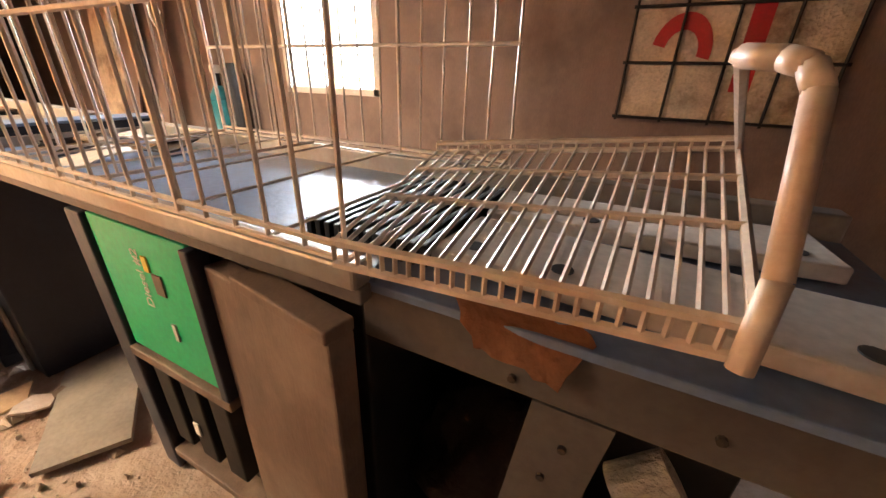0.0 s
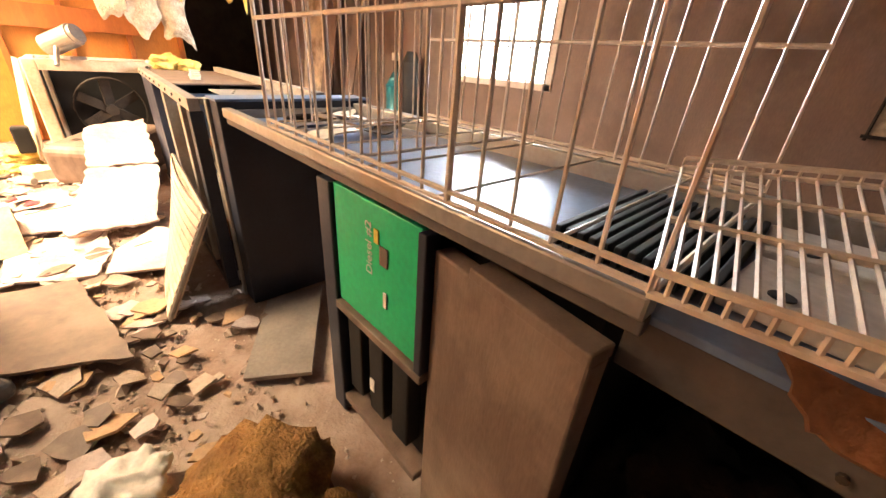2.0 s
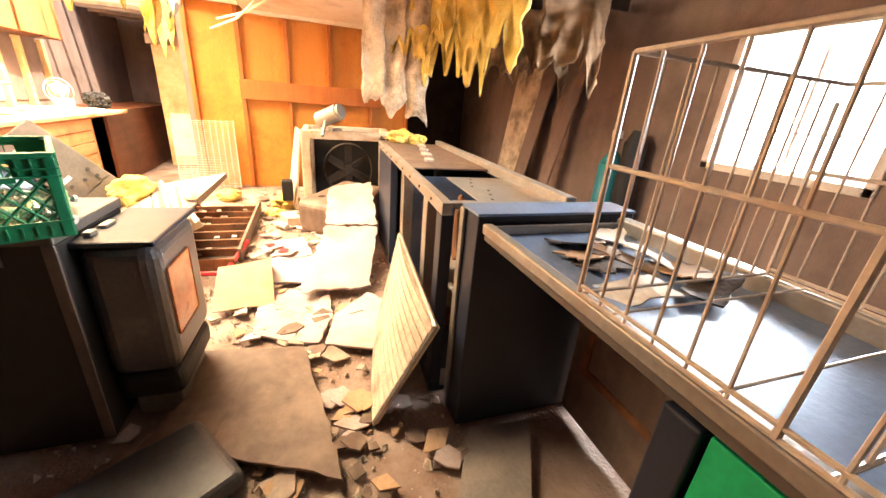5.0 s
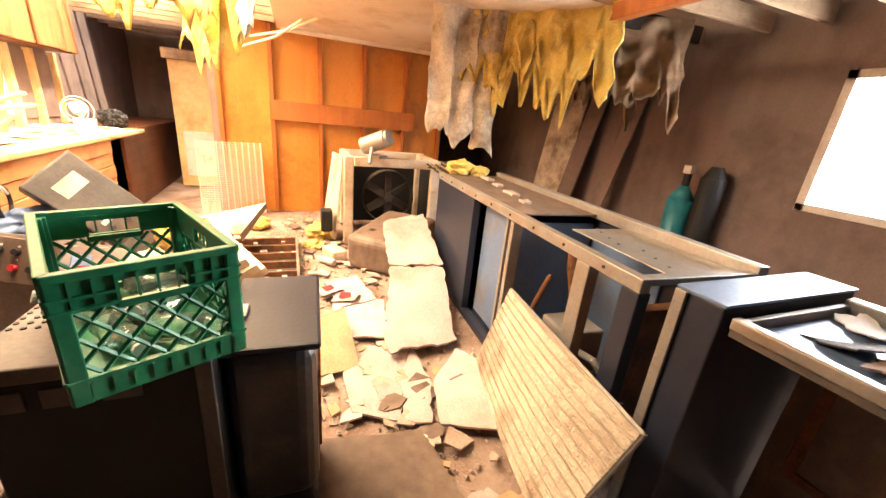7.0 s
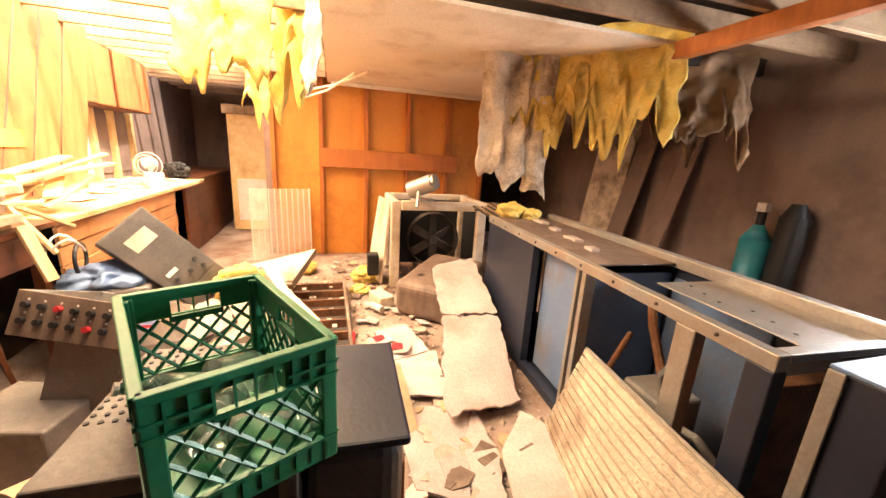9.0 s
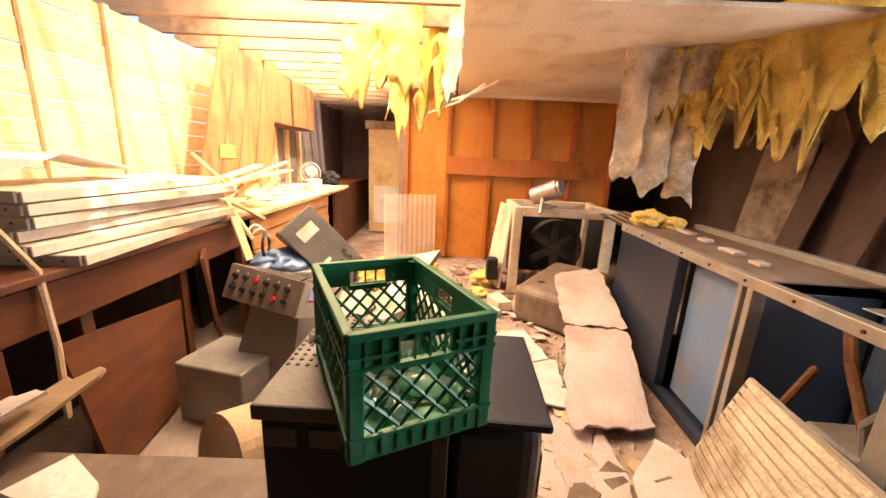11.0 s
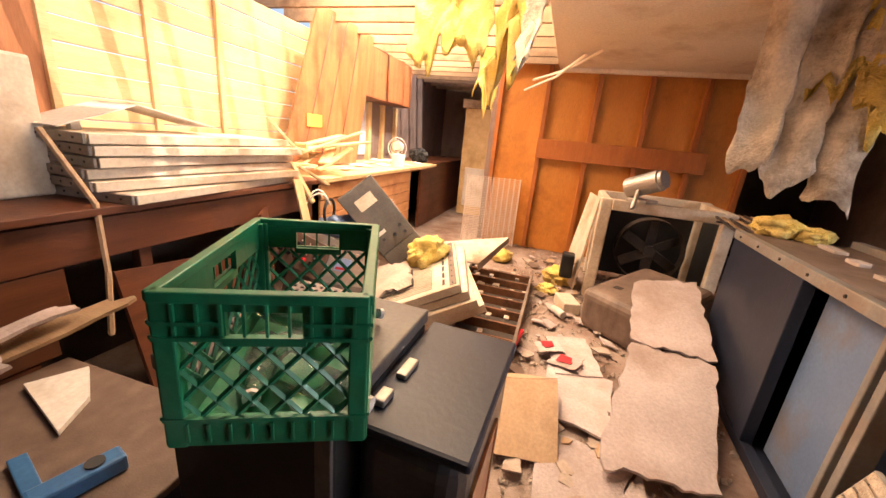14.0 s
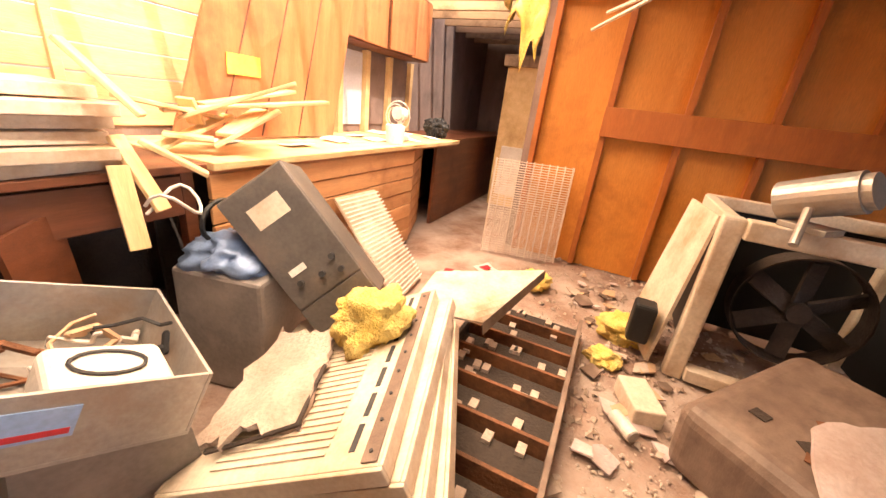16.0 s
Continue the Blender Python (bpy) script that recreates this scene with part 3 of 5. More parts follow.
for sgn in (0.0, 0.06):
    for k in range(2):
        part("side_wire", rod((sgn, -0.38 + 0.76 * k, 0.02), (sgn, -0.38 + 0.76 * k, 1.0), 0.007, 6), M_WIRE, rk)
    for k in range(40):
        z = 0.03 + k * 0.0245
        part("cross_wire", rod((sgn, -0.38, z), (sgn, 0.38, z), 0.003, 4), M_WIRE, rk)
    for k in range(9):
        part("upright_wire", rod((sgn + 0.006, -0.3 + k * 0.075, 0.02), (sgn + 0.006, -0.3 + k * 0.075, 1.0), 0.004, 4), M_WIRE, rk)

# ---- black cabinet, stove, crate ----
CR = Matrix.Translation((-1.956, 0.357, 0.043)) @ pose(0, 0, 0, 0, 0, 27)
bk = thing("black_cabinet", Matrix.Translation((-2.03, 0.27, 0)) @ Matrix.Diagonal((1, 0.98, 1.047, 1)), "black steel cabinet with a perforated dark top", "cabinet")
part("body", box((-0.3, -0.23, 0.02), (0.19, 0.235, 0.86), 0.006), M_BLACK, bk)
tpz = part("top", box((-0.32, -0.25, 0.86), (0.2, 0.235, 0.9), 0.006), M_DSTEEL, bk, "dark perforated steel top")
for i in range(12):
    for j in range(9):
        part("vent_hole", rod((-0.29 + i * 0.028, -0.235 + j * 0.028, 0.899), (-0.29 + i * 0.028, -0.235 + j * 0.028, 0.903), 0.0065, 6), M_BLACK, tpz)
part("corner_strip", box((0.19, 0.195, 0.02), (0.2, 0.235, 0.86), 0.003), M_DSTEEL, bk)
for k in range(3):
    part("slot_plate", box((0.19, -0.22 + k * 0.11, 0.79), (0.196, -0.14 + k * 0.11, 0.84), 0.002), M_DSTEEL, bk)
part("foot", box((-0.28, -0.24, 0), (0.17, 0.18, 0.02), 0), M_BLACK, bk)

sv = thing("electric_stove_heater", Matrix.Translation((-2.12, 0.625, 0)) @ pose(0, 0, 0, 0, 0, -2), "rounded grey stove heater with a printed flame window", "heater")
part("body", add_box(bmesh.new(), (-0.26, -0.12, 0.26), (0.22, 0.14, 0.86), None, 0.06), M_STOVE, sv)
part("lid", add_box(bmesh.new(), (-0.27, -0.13, 0.86), (0.23, 0.15, 0.885), None, 0.01), M_NAVY, sv, "dark scuffed lid")
part("latch", box((-0.02, -0.1, 0.886), (0.06, -0.07, 0.9), 0.004), M_STEEL, sv)
part("latch", box((0.12, -0.1, 0.886), (0.17, -0.07, 0.905), 0.004), M_STEEL, sv)
part("window", box((-0.1, 0.138, 0.42), (0.16, 0.145, 0.74), 0.01), M_FLAME, sv, "orange printed flame picture")
part("base", add_box(bmesh.new(), (-0.25, -0.12, 0.12), (0.21, 0.135, 0.27), None, 0.05), M_BLACK, sv, "black rounded base")
part("foot", box((-0.2, -0.08, 0), (0.16, 0.1, 0.14), 0.01), M_GREY, sv)


def milk_crate():
    c = thing("milk_crate", CR @ Matrix.Translation((0.0, -0.02, 0.903)), "dark green plastic milk crate holding empty bottles", "crate")
    L, W, T = 0.235, 0.155, 0.275
    fl = part("floor_grid", box((-L + 0.012, -W + 0.012, 0), (L - 0.012, W - 0.012, 0.012), 0.002), M_CRATE, c)
    for side in range(4):
        half = W if side % 2 == 0 else L
        dist = L if side % 2 == 0 else W
        bm = bmesh.new()
        m = pose(0, 0, 0, 0, 0, side * 90) @ Matrix.Translation((dist, 0, 0))
        add_box(bm, (-0.012, -half, 0), (0, half, 0.055), m, 0.002)
        add_box(bm, (-0.014, -half, T - 0.018), (0.006, half, T), m, 0.003)
        add_box(bm, (-0.012, -half, T - 0.075), (-0.001, -0.055, T - 0.018), m)
        add_box(bm, (-0.012, 0.055, T - 0.075), (-0.001, half, T - 0.018), m)
        add_box(bm, (-0.012, -0.055, T - 0.032), (-0.001, 0.055, T - 0.018), m)
        add_box(bm, (-0.012, -0.06, T - 0.09), (-0.001, 0.06, T - 0.075), m)
        for e in (-1, 1):
            add_box(bm, (-0.022, e * half - (0.03 if e > 0 else 0), 0), (0.003, e * half + (0.03 if e < 0 else 0), T - 0.01), m, 0.003)
        y = -half + 0.03
        while y < half:
            add_box(bm, (0, y, T - 0.07), (0.006, y + 0.004, T - 0.018), m)
            if y < half - 0.02:
                add_box(bm, (0, y, 0.01), (0.004, y + 0.004, 0.045), m)
            y += 0.032
        for z in (0.055, T - 0.075, T - 0.05):
            if abs(z - (T - 0.05)) > 0.001:
                add_box(bm, (-0.001, -half, z - 0.003), (0.006, half, z + 0.003), m)
            else:
                for a, b in ((-half, -0.06), (0.06, half)):
                    add_box(bm, (-0.001, a, z - 0.003), (0.006, b, z + 0.003), m)
        lo, hi = 0.055, T - 0.08
        n = max(5, int(half * 2 / 0.05))
        for k in range(-4, n + 4):
            for sg in (1, -1):
                a0 = -half + k * (2 * half / n)
                a, b = (a0, lo), (a0 + sg * (hi - lo) * 0.9, hi)
                f0, f1 = 0.0, 1.0
                dy = b[0] - a[0]
                for lim in (-half + 0.025, half - 0.025):
                    q = (lim - a[0]) / dy
                    if (lim < 0) == (dy > 0):
                        f0 = max(f0, q)
                    else:
                        f1 = min(f1, q)
                if f1 - f0 > 0.03:
                    p = m @ Vector((-0.006, a[0] + dy * f0, lo + (hi - lo) * f0))
                    q = m @ Vector((-0.006, a[0] + dy * f1, lo + (hi - lo) * f1))
                    add_rod(bm, p, q, 0.0048, 4)
        part("side_panel", bm, M_CRATE, c)
    return c


milk_crate()
for k, (x, y) in enumerate(((-0.14, -0.07), (-0.05, 0.05), (0.08, -0.06), (0.14, 0.06), (-0.15, 0.07), (0.02, -0.02))):
    m = CR @ Matrix.Translation((x, y - 0.02, 0.955)) @ pose(0, 0, 0, 70 + 8 * k, 0, 50 * k)
    b = thing("bottle", m, "empty clear glass bottle lying in the crate", "bottle", "bottles in the crate")
    bm = bmesh.new()
    add_rod(bm, (0, 0, -0.08), (0, 0, 0.04), 0.033, 14)
    add_rod(bm, (0, 0, 0.04), (0, 0, 0.075), 0.033, 14, 0.013)
    add_rod(bm, (0, 0, 0.075), (0, 0, 0.11), 0.013, 10)
    part("glass", bm, M_BOTTLE, b, smooth=True)
    part("cap", rod((0, 0, 0.11), (0, 0, 0.12), 0.015, 10), M_WHITE, b)

# ---- low cabinet with an open drawer ----
lc = thing("low_cabinet", Matrix.Translation((-1.87, -0.44, 0)) @ pose(0, 0, 0, 0, 0, 2), "low dark cabinet with a dusty brown top, open drawer", "cabinet")
part("body", box((-0.22, -0.42, 0), (0.2, 0.36, 0.47), 0.006), M_NAVY, lc)
part("top", box((-0.25, -0.45, 0.47), (0.22, 0.41, 0.5), 0.006), M_BROWN, lc, "dusty brown top")
dwr = part("drawer", box((0.2, -0.4, 0.38), (0.34, 0.36, 0.395), 0.002), M_BLACK, lc)
for lo, hi in (((0.33, -0.4, 0.395), (0.345, 0.36, 0.47)), ((0.2, -0.41, 0.38), (0.345, -0.4, 0.47)), ((0.2, 0.36, 0.38), (0.345, 0.37, 0.47))):
    part("drawer_side", box(lo, hi, 0.002), M_BLACK, dwr)
gn = thing("blue_hand_tool", Matrix.Translation((-1.7, -0.24, 0.522)) @ pose(0, 0, 0, 0, 0, 165), "blue plastic hand tool lying on the cabinet", "tool")
part("head", add_box(bmesh.new(), (-0.02, -0.03, -0.02), (0.17, 0.03, 0.03), None, 0.008), M_BLUEP, gn)
part("handle", box((-0.02, 0.028, -0.02), (0.02, 0.22, 0.0), 0.004), M_BLUEP, gn)
part("button", rod((0.11, 0, 0.03), (0.11, 0, 0.036), 0.022, 14), M_INK, gn)
pb = thing("plaster_shard", Matrix.Translation((-1.95, -0.6, 0.5)), "broken white plasterboard shard on the cabinet", "plasterboard")
part("piece", slab([(-0.13, -0.13), (0.02, -0.2), (0.1, 0.14), (-0.03, 0.05)], 0.022, 0.018), M_PAPER, pb)
for k, (a, b, w) in enumerate((((-1.2, -1.0, 0.44), (-1.9, -0.84, 0.62), 0.09), ((-1.3, -1.05, 0.48), (-2.3, -0.86, 0.66), 0.06), ((-1.1, -0.85, 0.38), (-1.68, -0.75, 0.55), 0.08), ((-1.65, -0.8, 0.58), (-1.9, -0.98, 0.68), 0.04), ((-1.5, -1.0, 0.56), (-2.15, -0.9, 0.68), 0.04))):
    a, b = Vector(a), Vector(b)
    d = b - a
    side = d.cross(Vector((0, 0, 1))).normalized() * w
    pl = thing("splintered_board", Matrix.Translation(a), "torn pale splintered board piled by the counter", "board", "splintered boards by the counter")
    partw("plank", patch(a - side, b - side, b + side, a + side, 10, 4, 0.014, 0.03, 0, 0.06, k + 3), M_JOIST if k % 2 else M_GYP, pl)
bn = thing("dark_bin", Matrix.Translation((-1.36, -0.92, 0)), "dark blue crumpled bin under the splintered boards", "bin")
part("body", lump(bmesh.new(), (0, 0, 0.17), 0.27, 5, 0.6), M_NAVY, bn)
cr = thing("cardboard_hoop", Matrix.Translation((-2.2, -0.12, 0.32)), "wide curled cardboard hoop lying on its side", "cardboard")
partw("band", (lambda bm: (bmesh.ops.create_cone(bm, cap_ends=False, segments=36, radius1=0.2, radius2=0.2, depth=0.24, matrix=Matrix.Translation((-2.42, -0.35, 0.245)) @ pose(0, 0, 0, 78, 0, 55)), bmesh.ops.solidify(bm, geom=bm.faces[:], thickness=0.008), bm)[-1])(bmesh.new()), M_CARD, cr)

# ---- control machine ----
MC = Matrix.Translation((-3.1, -0.55, 0)) @ pose(0, 0, 0, 0, 0, -12)
mc = thing("control_console", MC, "grey steel console with rows of switches, open wired top", "console")
part("foot", add_box(bmesh.new(), (-0.06, -0.42, 0.0), (0.3, 0.02, 0.36), None, 0.012), M_GREY, mc)
nb = bmesh.new()
nv = [nb.verts.new(p) for p in ((0.1, -0.2, 0.3), (0.1, 0.14, 0.0), (-0.36, 0.16, 0.0), (-0.36, -0.2, 0.0), (0.03, -0.1, 0.68), (0.03, 0.2, 0.62), (-0.3, 0.22, 0.47), (-0.3, -0.1, 0.5))]
for f in ((0, 1, 5, 4), (1, 2, 6, 5), (2, 3, 7, 6), (3, 0, 4, 7), (4, 5, 6, 7), (3, 2, 1, 0)):
    nb.faces.new([nv[i] for i in f])
part("neck", nb, M_GREY, mc)
hx, hy = Vector((0.40, -0.09, 0.17)).normalized(), Vector((0.14, 0.46, -0.045)).normalized()
hz = hx.cross(hy).normalized()
hy = hz.cross(hx)
HB = MC.inverted() @ Matrix.Translation((-2.99, -0.30, 0.835)) @ Matrix((hx, hy, hz)).transposed().to_4x4() @ Matrix.Diagonal((0.86, 0.82, 1, 1)) @ Matrix.Translation((-0.1, -0.29, -0.2))
for lo, hi in (((-0.42, -0.31, 0), (0.1, 0.29, 0.012)), ((-0.42, -0.31, 0.012), (-0.408, 0.29, 0.2)), ((-0.408, -0.31, 0.012), (0.09, -0.298, 0.2)), ((-0.408, 0.278, 0.012), (0.09, 0.29, 0.2))):
    part("head_side", box(lo, hi, 0.002, HB), M_STEEL, mc)
fp = part("switch_panel", box((0.09, -0.31, 0.0), (0.105, 0.29, 0.2), 0.003, HB), M_BROWN, mc, "brown-grey switch panel")
for j in range(2):
    for i in range(6):
        y = -0.24 + i * 0.085
        part("switch", rod(HB @ Vector((0.105, y, 0.07 + 0.07 * j)), HB @ Vector((0.13, y, 0.07 + 0.07 * j)), 0.014, 10), M_RED if (i * 3 + j) % 5 == 2 else M_BLACK, fp)
        part("dial", rod(HB @ Vector((0.1055, y, 0.105 + 0.06 * j)), HB @ Vector((0.107, y, 0.105 + 0.06 * j)), 0.006, 8), M_WHITE, fp)
part("label", box((-0.12, 0.29, 0.08), (0.02, 0.294, 0.16), 0, HB), M_LABEL, mc, "blue and red warning label")
part("label_text", box((-0.11, 0.294, 0.09), (0.01, 0.296, 0.105), 0, HB), M_RED, mc)
part("control_block", add_box(bmesh.new(), (-0.36, 0.0, 0.03), (-0.06, 0.24, 0.16), HB, 0.03), M_WHITE, mc, "white moulded block with an oval ring")
part("oval_ring", tube([HB @ Vector((-0.2 + 0.09 * math.cos(q), 0.12 + 0.06 * math.sin(q), 0.165)) for q in [k * math.pi / 8 for k in range(17)]], 0.005, 5), M_INK, mc)
for k in range(12):
    p = Vector((rnd.uniform(-0.35, 0.05), rnd.uniform(-0.27, -0.02), 0.05))
    pts = [p]
    for q in range(5):
        p = p + Vector((rnd.uniform(-0.08, 0.08), rnd.uniform(-0.06, 0.06), rnd.uniform(-0.03, 0.05)))
        pts.append(Vector((min(0.07, max(-0.39, p.x)), min(0.26, max(-0.28, p.y)), min(0.22, max(0.03, p.z)))))
    part("cable", tube([HB @ q for q in pts], 0.006 if k % 3 else 0.011, 5), (M_WHITE, M_RUST, M_BLACK, M_CARD)[k % 4], mc)

# ---- tilted switch box, tub behind ----
tz = Vector((0.15, -0.667, 0.73)).normalized()
ty_ = Vector((-0.47, 0.42, 0.77))
ty_ = (ty_ - tz * ty_.dot(tz)).normalized()
tx = ty_.cross(tz)
TILT = Matrix.Translation(Vector((-4.0, -0.52, 0.76)) - tx * 0.14) @ Matrix((tx, ty_, tz)).transposed().to_4x4()
tb = thing("tilted_steel_box", TILT, "grey-brown steel switch box tipped over on its corner", "switch box")
part("body", add_box(bmesh.new(), (-0.16, -0.17, -0.36), (0.13, 0.17, 0.36), None, 0.008), M_DSTEEL, tb)
fcv = part("front_cover", box((0.13, -0.165, -0.22), (0.14, 0.165, 0.35), 0.004), M_DSTEEL, tb)
part("lower_cover", box((0.13, -0.165, -0.355), (0.146, 0.165, -0.225), 0.004), M_DSTEEL, tb)
part("label", box((0.14, -0.08, 0.16), (0.143, 0.08, 0.26), 0), M_CREAM, fcv, "faded cream label")
for y, z in ((-0.08, -0.12), (0.02, -0.14), (0.1, -0.1), (0.1, -0.17)):
    part("knob", rod((0.14, y, z), (0.165, y, z), 0.014, 10), M_INK, fcv)
part("tag", box((0.14, -0.1, -0.08), (0.142, -0.02, -0.05), 0), M_PAPER, fcv)
tub = thing("steel_tub", Matrix.Translation((-4.02, -0.9, 0)) @ pose(0, 0, 0, 0, 0, 15), "pale grey steel tub with a crusted blue-grey filler", "tub")
part("body", add_box(bmesh.new(), (-0.24, -0.2, 0), (0.24, 0.25, 0.62), None, 0.02), M_GREY, tub)
part("crust", lump(bmesh.new(), (0.05, 0.0, 0.66), 0.2, 4, 0.5), M_BLUE, tub)
part("ring", tube([(0.0 + 0.12 * math.cos(q), -0.12, 0.78 + 0.1 * math.sin(q)) for q in [k * math.pi / 8 for k in range(17)]], 0.012, 6), M_BLACK, tub)

# ---- stack of cream covers and grating ----
cx, cy = Vector((0.823, 0.292, -0.025)).normalized(), Vector((-0.178, 0.604, 0.289)).normalized()
cz = cx.cross(cy).normalized()
cy = cz.cross(cx)
COVER = Matrix.Translation((-3.447, 0.306, 0.593)) @ Matrix((cx, cy, cz)).transposed().to_4x4()
for k in range(4):
    m = COVER @ Matrix.Translation((0.0 if k == 3 else 0.03 * (k % 2), 0.035 * (3 - k), -0.062 * (3 - k))) @ pose(0, 0, 0, 0, 0, (4, 2, -2, 0)[k])
    cv = thing("cream_cover", m, "cream steel cover with a slotted edge, dirt-streaked", "metal cover", "stack of cream covers")
    part("plate", box((-0.9, -0.7, -0.012), (0, 0, 0), 0.003), M_CREAM, cv)
    part("edge", box((-0.9, 0.001, -0.055), (0.0, 0.013, 0), 0.003), M_CREAM, cv)
    part("edge", box((0.001, -0.7, -0.055), (0.014, 0.013, 0), 0.003), M_CREAM, cv)
    part("edge", box((-0.9, -0.713, -0.055), (0.0, -0.701, 0), 0.003), M_CREAM, cv)
    if k == 3:
        part("edge_strip", box((-0.88, -0.05, 0.001), (-0.01, -0.004, 0.006), 0.002), M_BROWN, cv, "dirt-filled edge strip")
        for q in range(7):
            part("slot", box((-0.86 + q * 0.12, -0.1, 0.0005), (-0.77 + q * 0.12, -0.082, 0.0025), 0), M_INK, cv)
        for q in range(9):
            part("rivet", rod((-0.84 + q * 0.1, -0.028, 0.006), (-0.84 + q * 0.1, -0.028, 0.01), 0.006, 6), M_INK, cv)
        for q in range(30):
            part("rib", box((-0.87 + q * 0.028, -0.55, 0.0005), (-0.86 + q * 0.028, -0.17, 0.006), 0), M_CREAM, cv)
tl = thing("cream_flap", Matrix.Translation((-4.75, 0.12, 0.4)), "thin triangular cream sheet-metal flap", "metal sheet")
partw("sheet", patch((-4.27, -0.1, 0.5), (-4.55, 0.2, 0.38), (-5.11, 0.38, 0.54), (-4.8, -0.22, 0.46), 6, 6, 0.012), M_CREAM, tl)
partw("lip", patch((-4.55, 0.2, 0.375), (-4.55, 0.215, 0.31), (-5.1, 0.39, 0.49), (-5.11, 0.385, 0.54), 4, 2, 0.008), M_BROWN, tl, "rust-brown folded edge")
pbx = thing("plaster_lump", COVER @ Matrix.Translation((0, 0, 0.012)), "sagging dirty plaster sheet on the covers", "plasterboard")
part("piece", patch((-0.1, -0.68, 0.02), (-0.16, -0.3, 0.03), (-0.62, -0.36, 0.05), (-0.7, -0.69, 0.06), 14, 12, 0.02, 0.07, 0, 0.05, 5), M_RUBBLE, pbx)
part("torn_edge", tube([(-0.1, -0.6, 0.012), (-0.12, -0.45, 0.014), (-0.15, -0.3, 0.016), (-0.4, -0.32, 0.03)], 0.008, 5), M_DARK, pbx)
gt = thing("vent_grating", Matrix.Translation((-4.9, -0.45, 0.1)), "cream ribbed vent grating leaning on the bar", "grating")
partw("frame", patch((-4.95, -0.58, 0.02), (-5.47, -0.66, 0.02), (-5.43, -1.16, 0.7), (-4.9, -1.12, 0.72), 4, 4, 0.015), M_CREAM, gt)
for k in range(26):
    f = 0.03 + k / 27
    a = Vector((-4.95, -0.58, 0.02)).lerp(Vector((-4.9, -1.12, 0.72)), f)
    b = Vector((-5.47, -0.66, 0.02)).lerp(Vector((-5.43, -1.16, 0.7)), f)
    partw("rib", rod(a + Vector((0.012, 0.02, 0.02)), b + Vector((0.012, 0.02, 0.02)), 0.006, 4), M_PAPER, gt)
ty = thing("parts_tray", Matrix.Translation((-4.4, 0.37, 0.02)) @ pose(0, 0, 0, 0, 0, 1), "dark rusty shelf rack lying flat on the floor", "rack")
for y in (-0.36, 0.3):
    part("side_rail", box((-0.95, y, 0), (0.75, y + 0.025, 0.14), 0.003), M_DARK if y < 0 else M_BROWN, ty)
for k in range(8):
    x = -0.93 + k * 0.235
    part("slat", box((x, -0.335, 0.05), (x + 0.17, 0.3, 0.065), 0.003), M_DARK, ty)
    part("divider", box((x + 0.18, -0.335, 0), (x + 0.2, 0.3, 0.12), 0.002), M_RUST, ty)
for k in range(40):
    c = Vector((rnd.uniform(-0.9, 0.7), rnd.uniform(-0.3, 0.27), 0.075))
    part("scrap", add_box(bmesh.new(), c - Vector((0.03, 0.02, 0.01)), c + Vector((0.03, 0.02, 0.012)), pose(0, 0, 0, 0, 0, rnd.uniform(-4, 4))), M_RUBBLE, ty)
rf = thing("bent_tube_stand", Matrix.Translation((-3.1, 0.35, 0.1)), "bent bright red steel tube frame on the floor", "frame")
partw("tube", tube([(-3.02, -0.2, 0.1), (-3.34, -0.17, 0.11), (-3.34, 0.64, 0.08), (-3.95, 0.72, 0.12)], 0.02, 8), M_RED, rf)
bx = thing("torn_carton", Matrix.Translation((-2.95, 0.95, 0.0)), "torn brown cardboard carton flaps on the floor", "cardboard")
partw("flap", patch((-2.65, 0.72, 0.05), (-2.75, 1.1, 0.03), (-3.15, 1.05, 0.22), (-3.05, 0.7, 0.2), 6, 6, 0.006, 0.02), M_CARD, bx)
partw("flap", patch((-3.06, 0.7, 0.2), (-3.16, 1.05, 0.22), (-3.4, 1.02, 0.05), (-3.35, 0.72, 0.04), 6, 6, 0.006, 0.02), M_CARD, bx)
bx.matrix_basis = Matrix.Translation((-0.12, -0.06, 0)) @ bx.matrix_basis
ins = thing("glass_wool_tuft", COVER @ Matrix.Translation((-0.62, -0.2, 0.0)), "torn tuft of yellow glass wool", "insulation", "glass wool tufts")
part("wool", lump(bmesh.new(), (0, 0, 0.07), 0.15, 8, 0.8), M_YELLOW, ins)
for k, (x, y, z, r) in enumerate(((-5.6, 0.95, 0.02, 0.17), (-5.2, 0.85, 0.0, 0.1), (-4.4, 2.25, 1.05, 0.14), (-4.3, 2.4, 1.05, 0.1), (-6.0, 0.2, 0.02, 0.14), (-0.4, 1.55, 0.0, 0.26), (-0.15, 1.65, 0.0, 0.2))):
    g = thing("glass_wool_tuft", Matrix.Translation((x, y, z)), "torn tuft of yellow-brown glass wool", "insulation", "glass wool tufts")
    part("wool", lump(bmesh.new(), (0, 0, r * 0.3), r, k, 0.55), M_YELLOW if k < 5 else M_WOOLB, g)

bag = thing("plastic_bag", Matrix.Translation((-0.72, 1.3, 0)), "crumpled white plastic bag on the floor", "bag")
part("wool", lump(bmesh.new(), (0, 0, 0.05), 0.12, 14, 0.6), M_PAPER, bag).name = "film"
pkt = thing("snack_packet", Matrix.Translation((-0.5, 1.36, 0.03)) @ pose(0, 0, 0, 12, -8, 30), "purple and lime green packet lying on the floor", "packet")
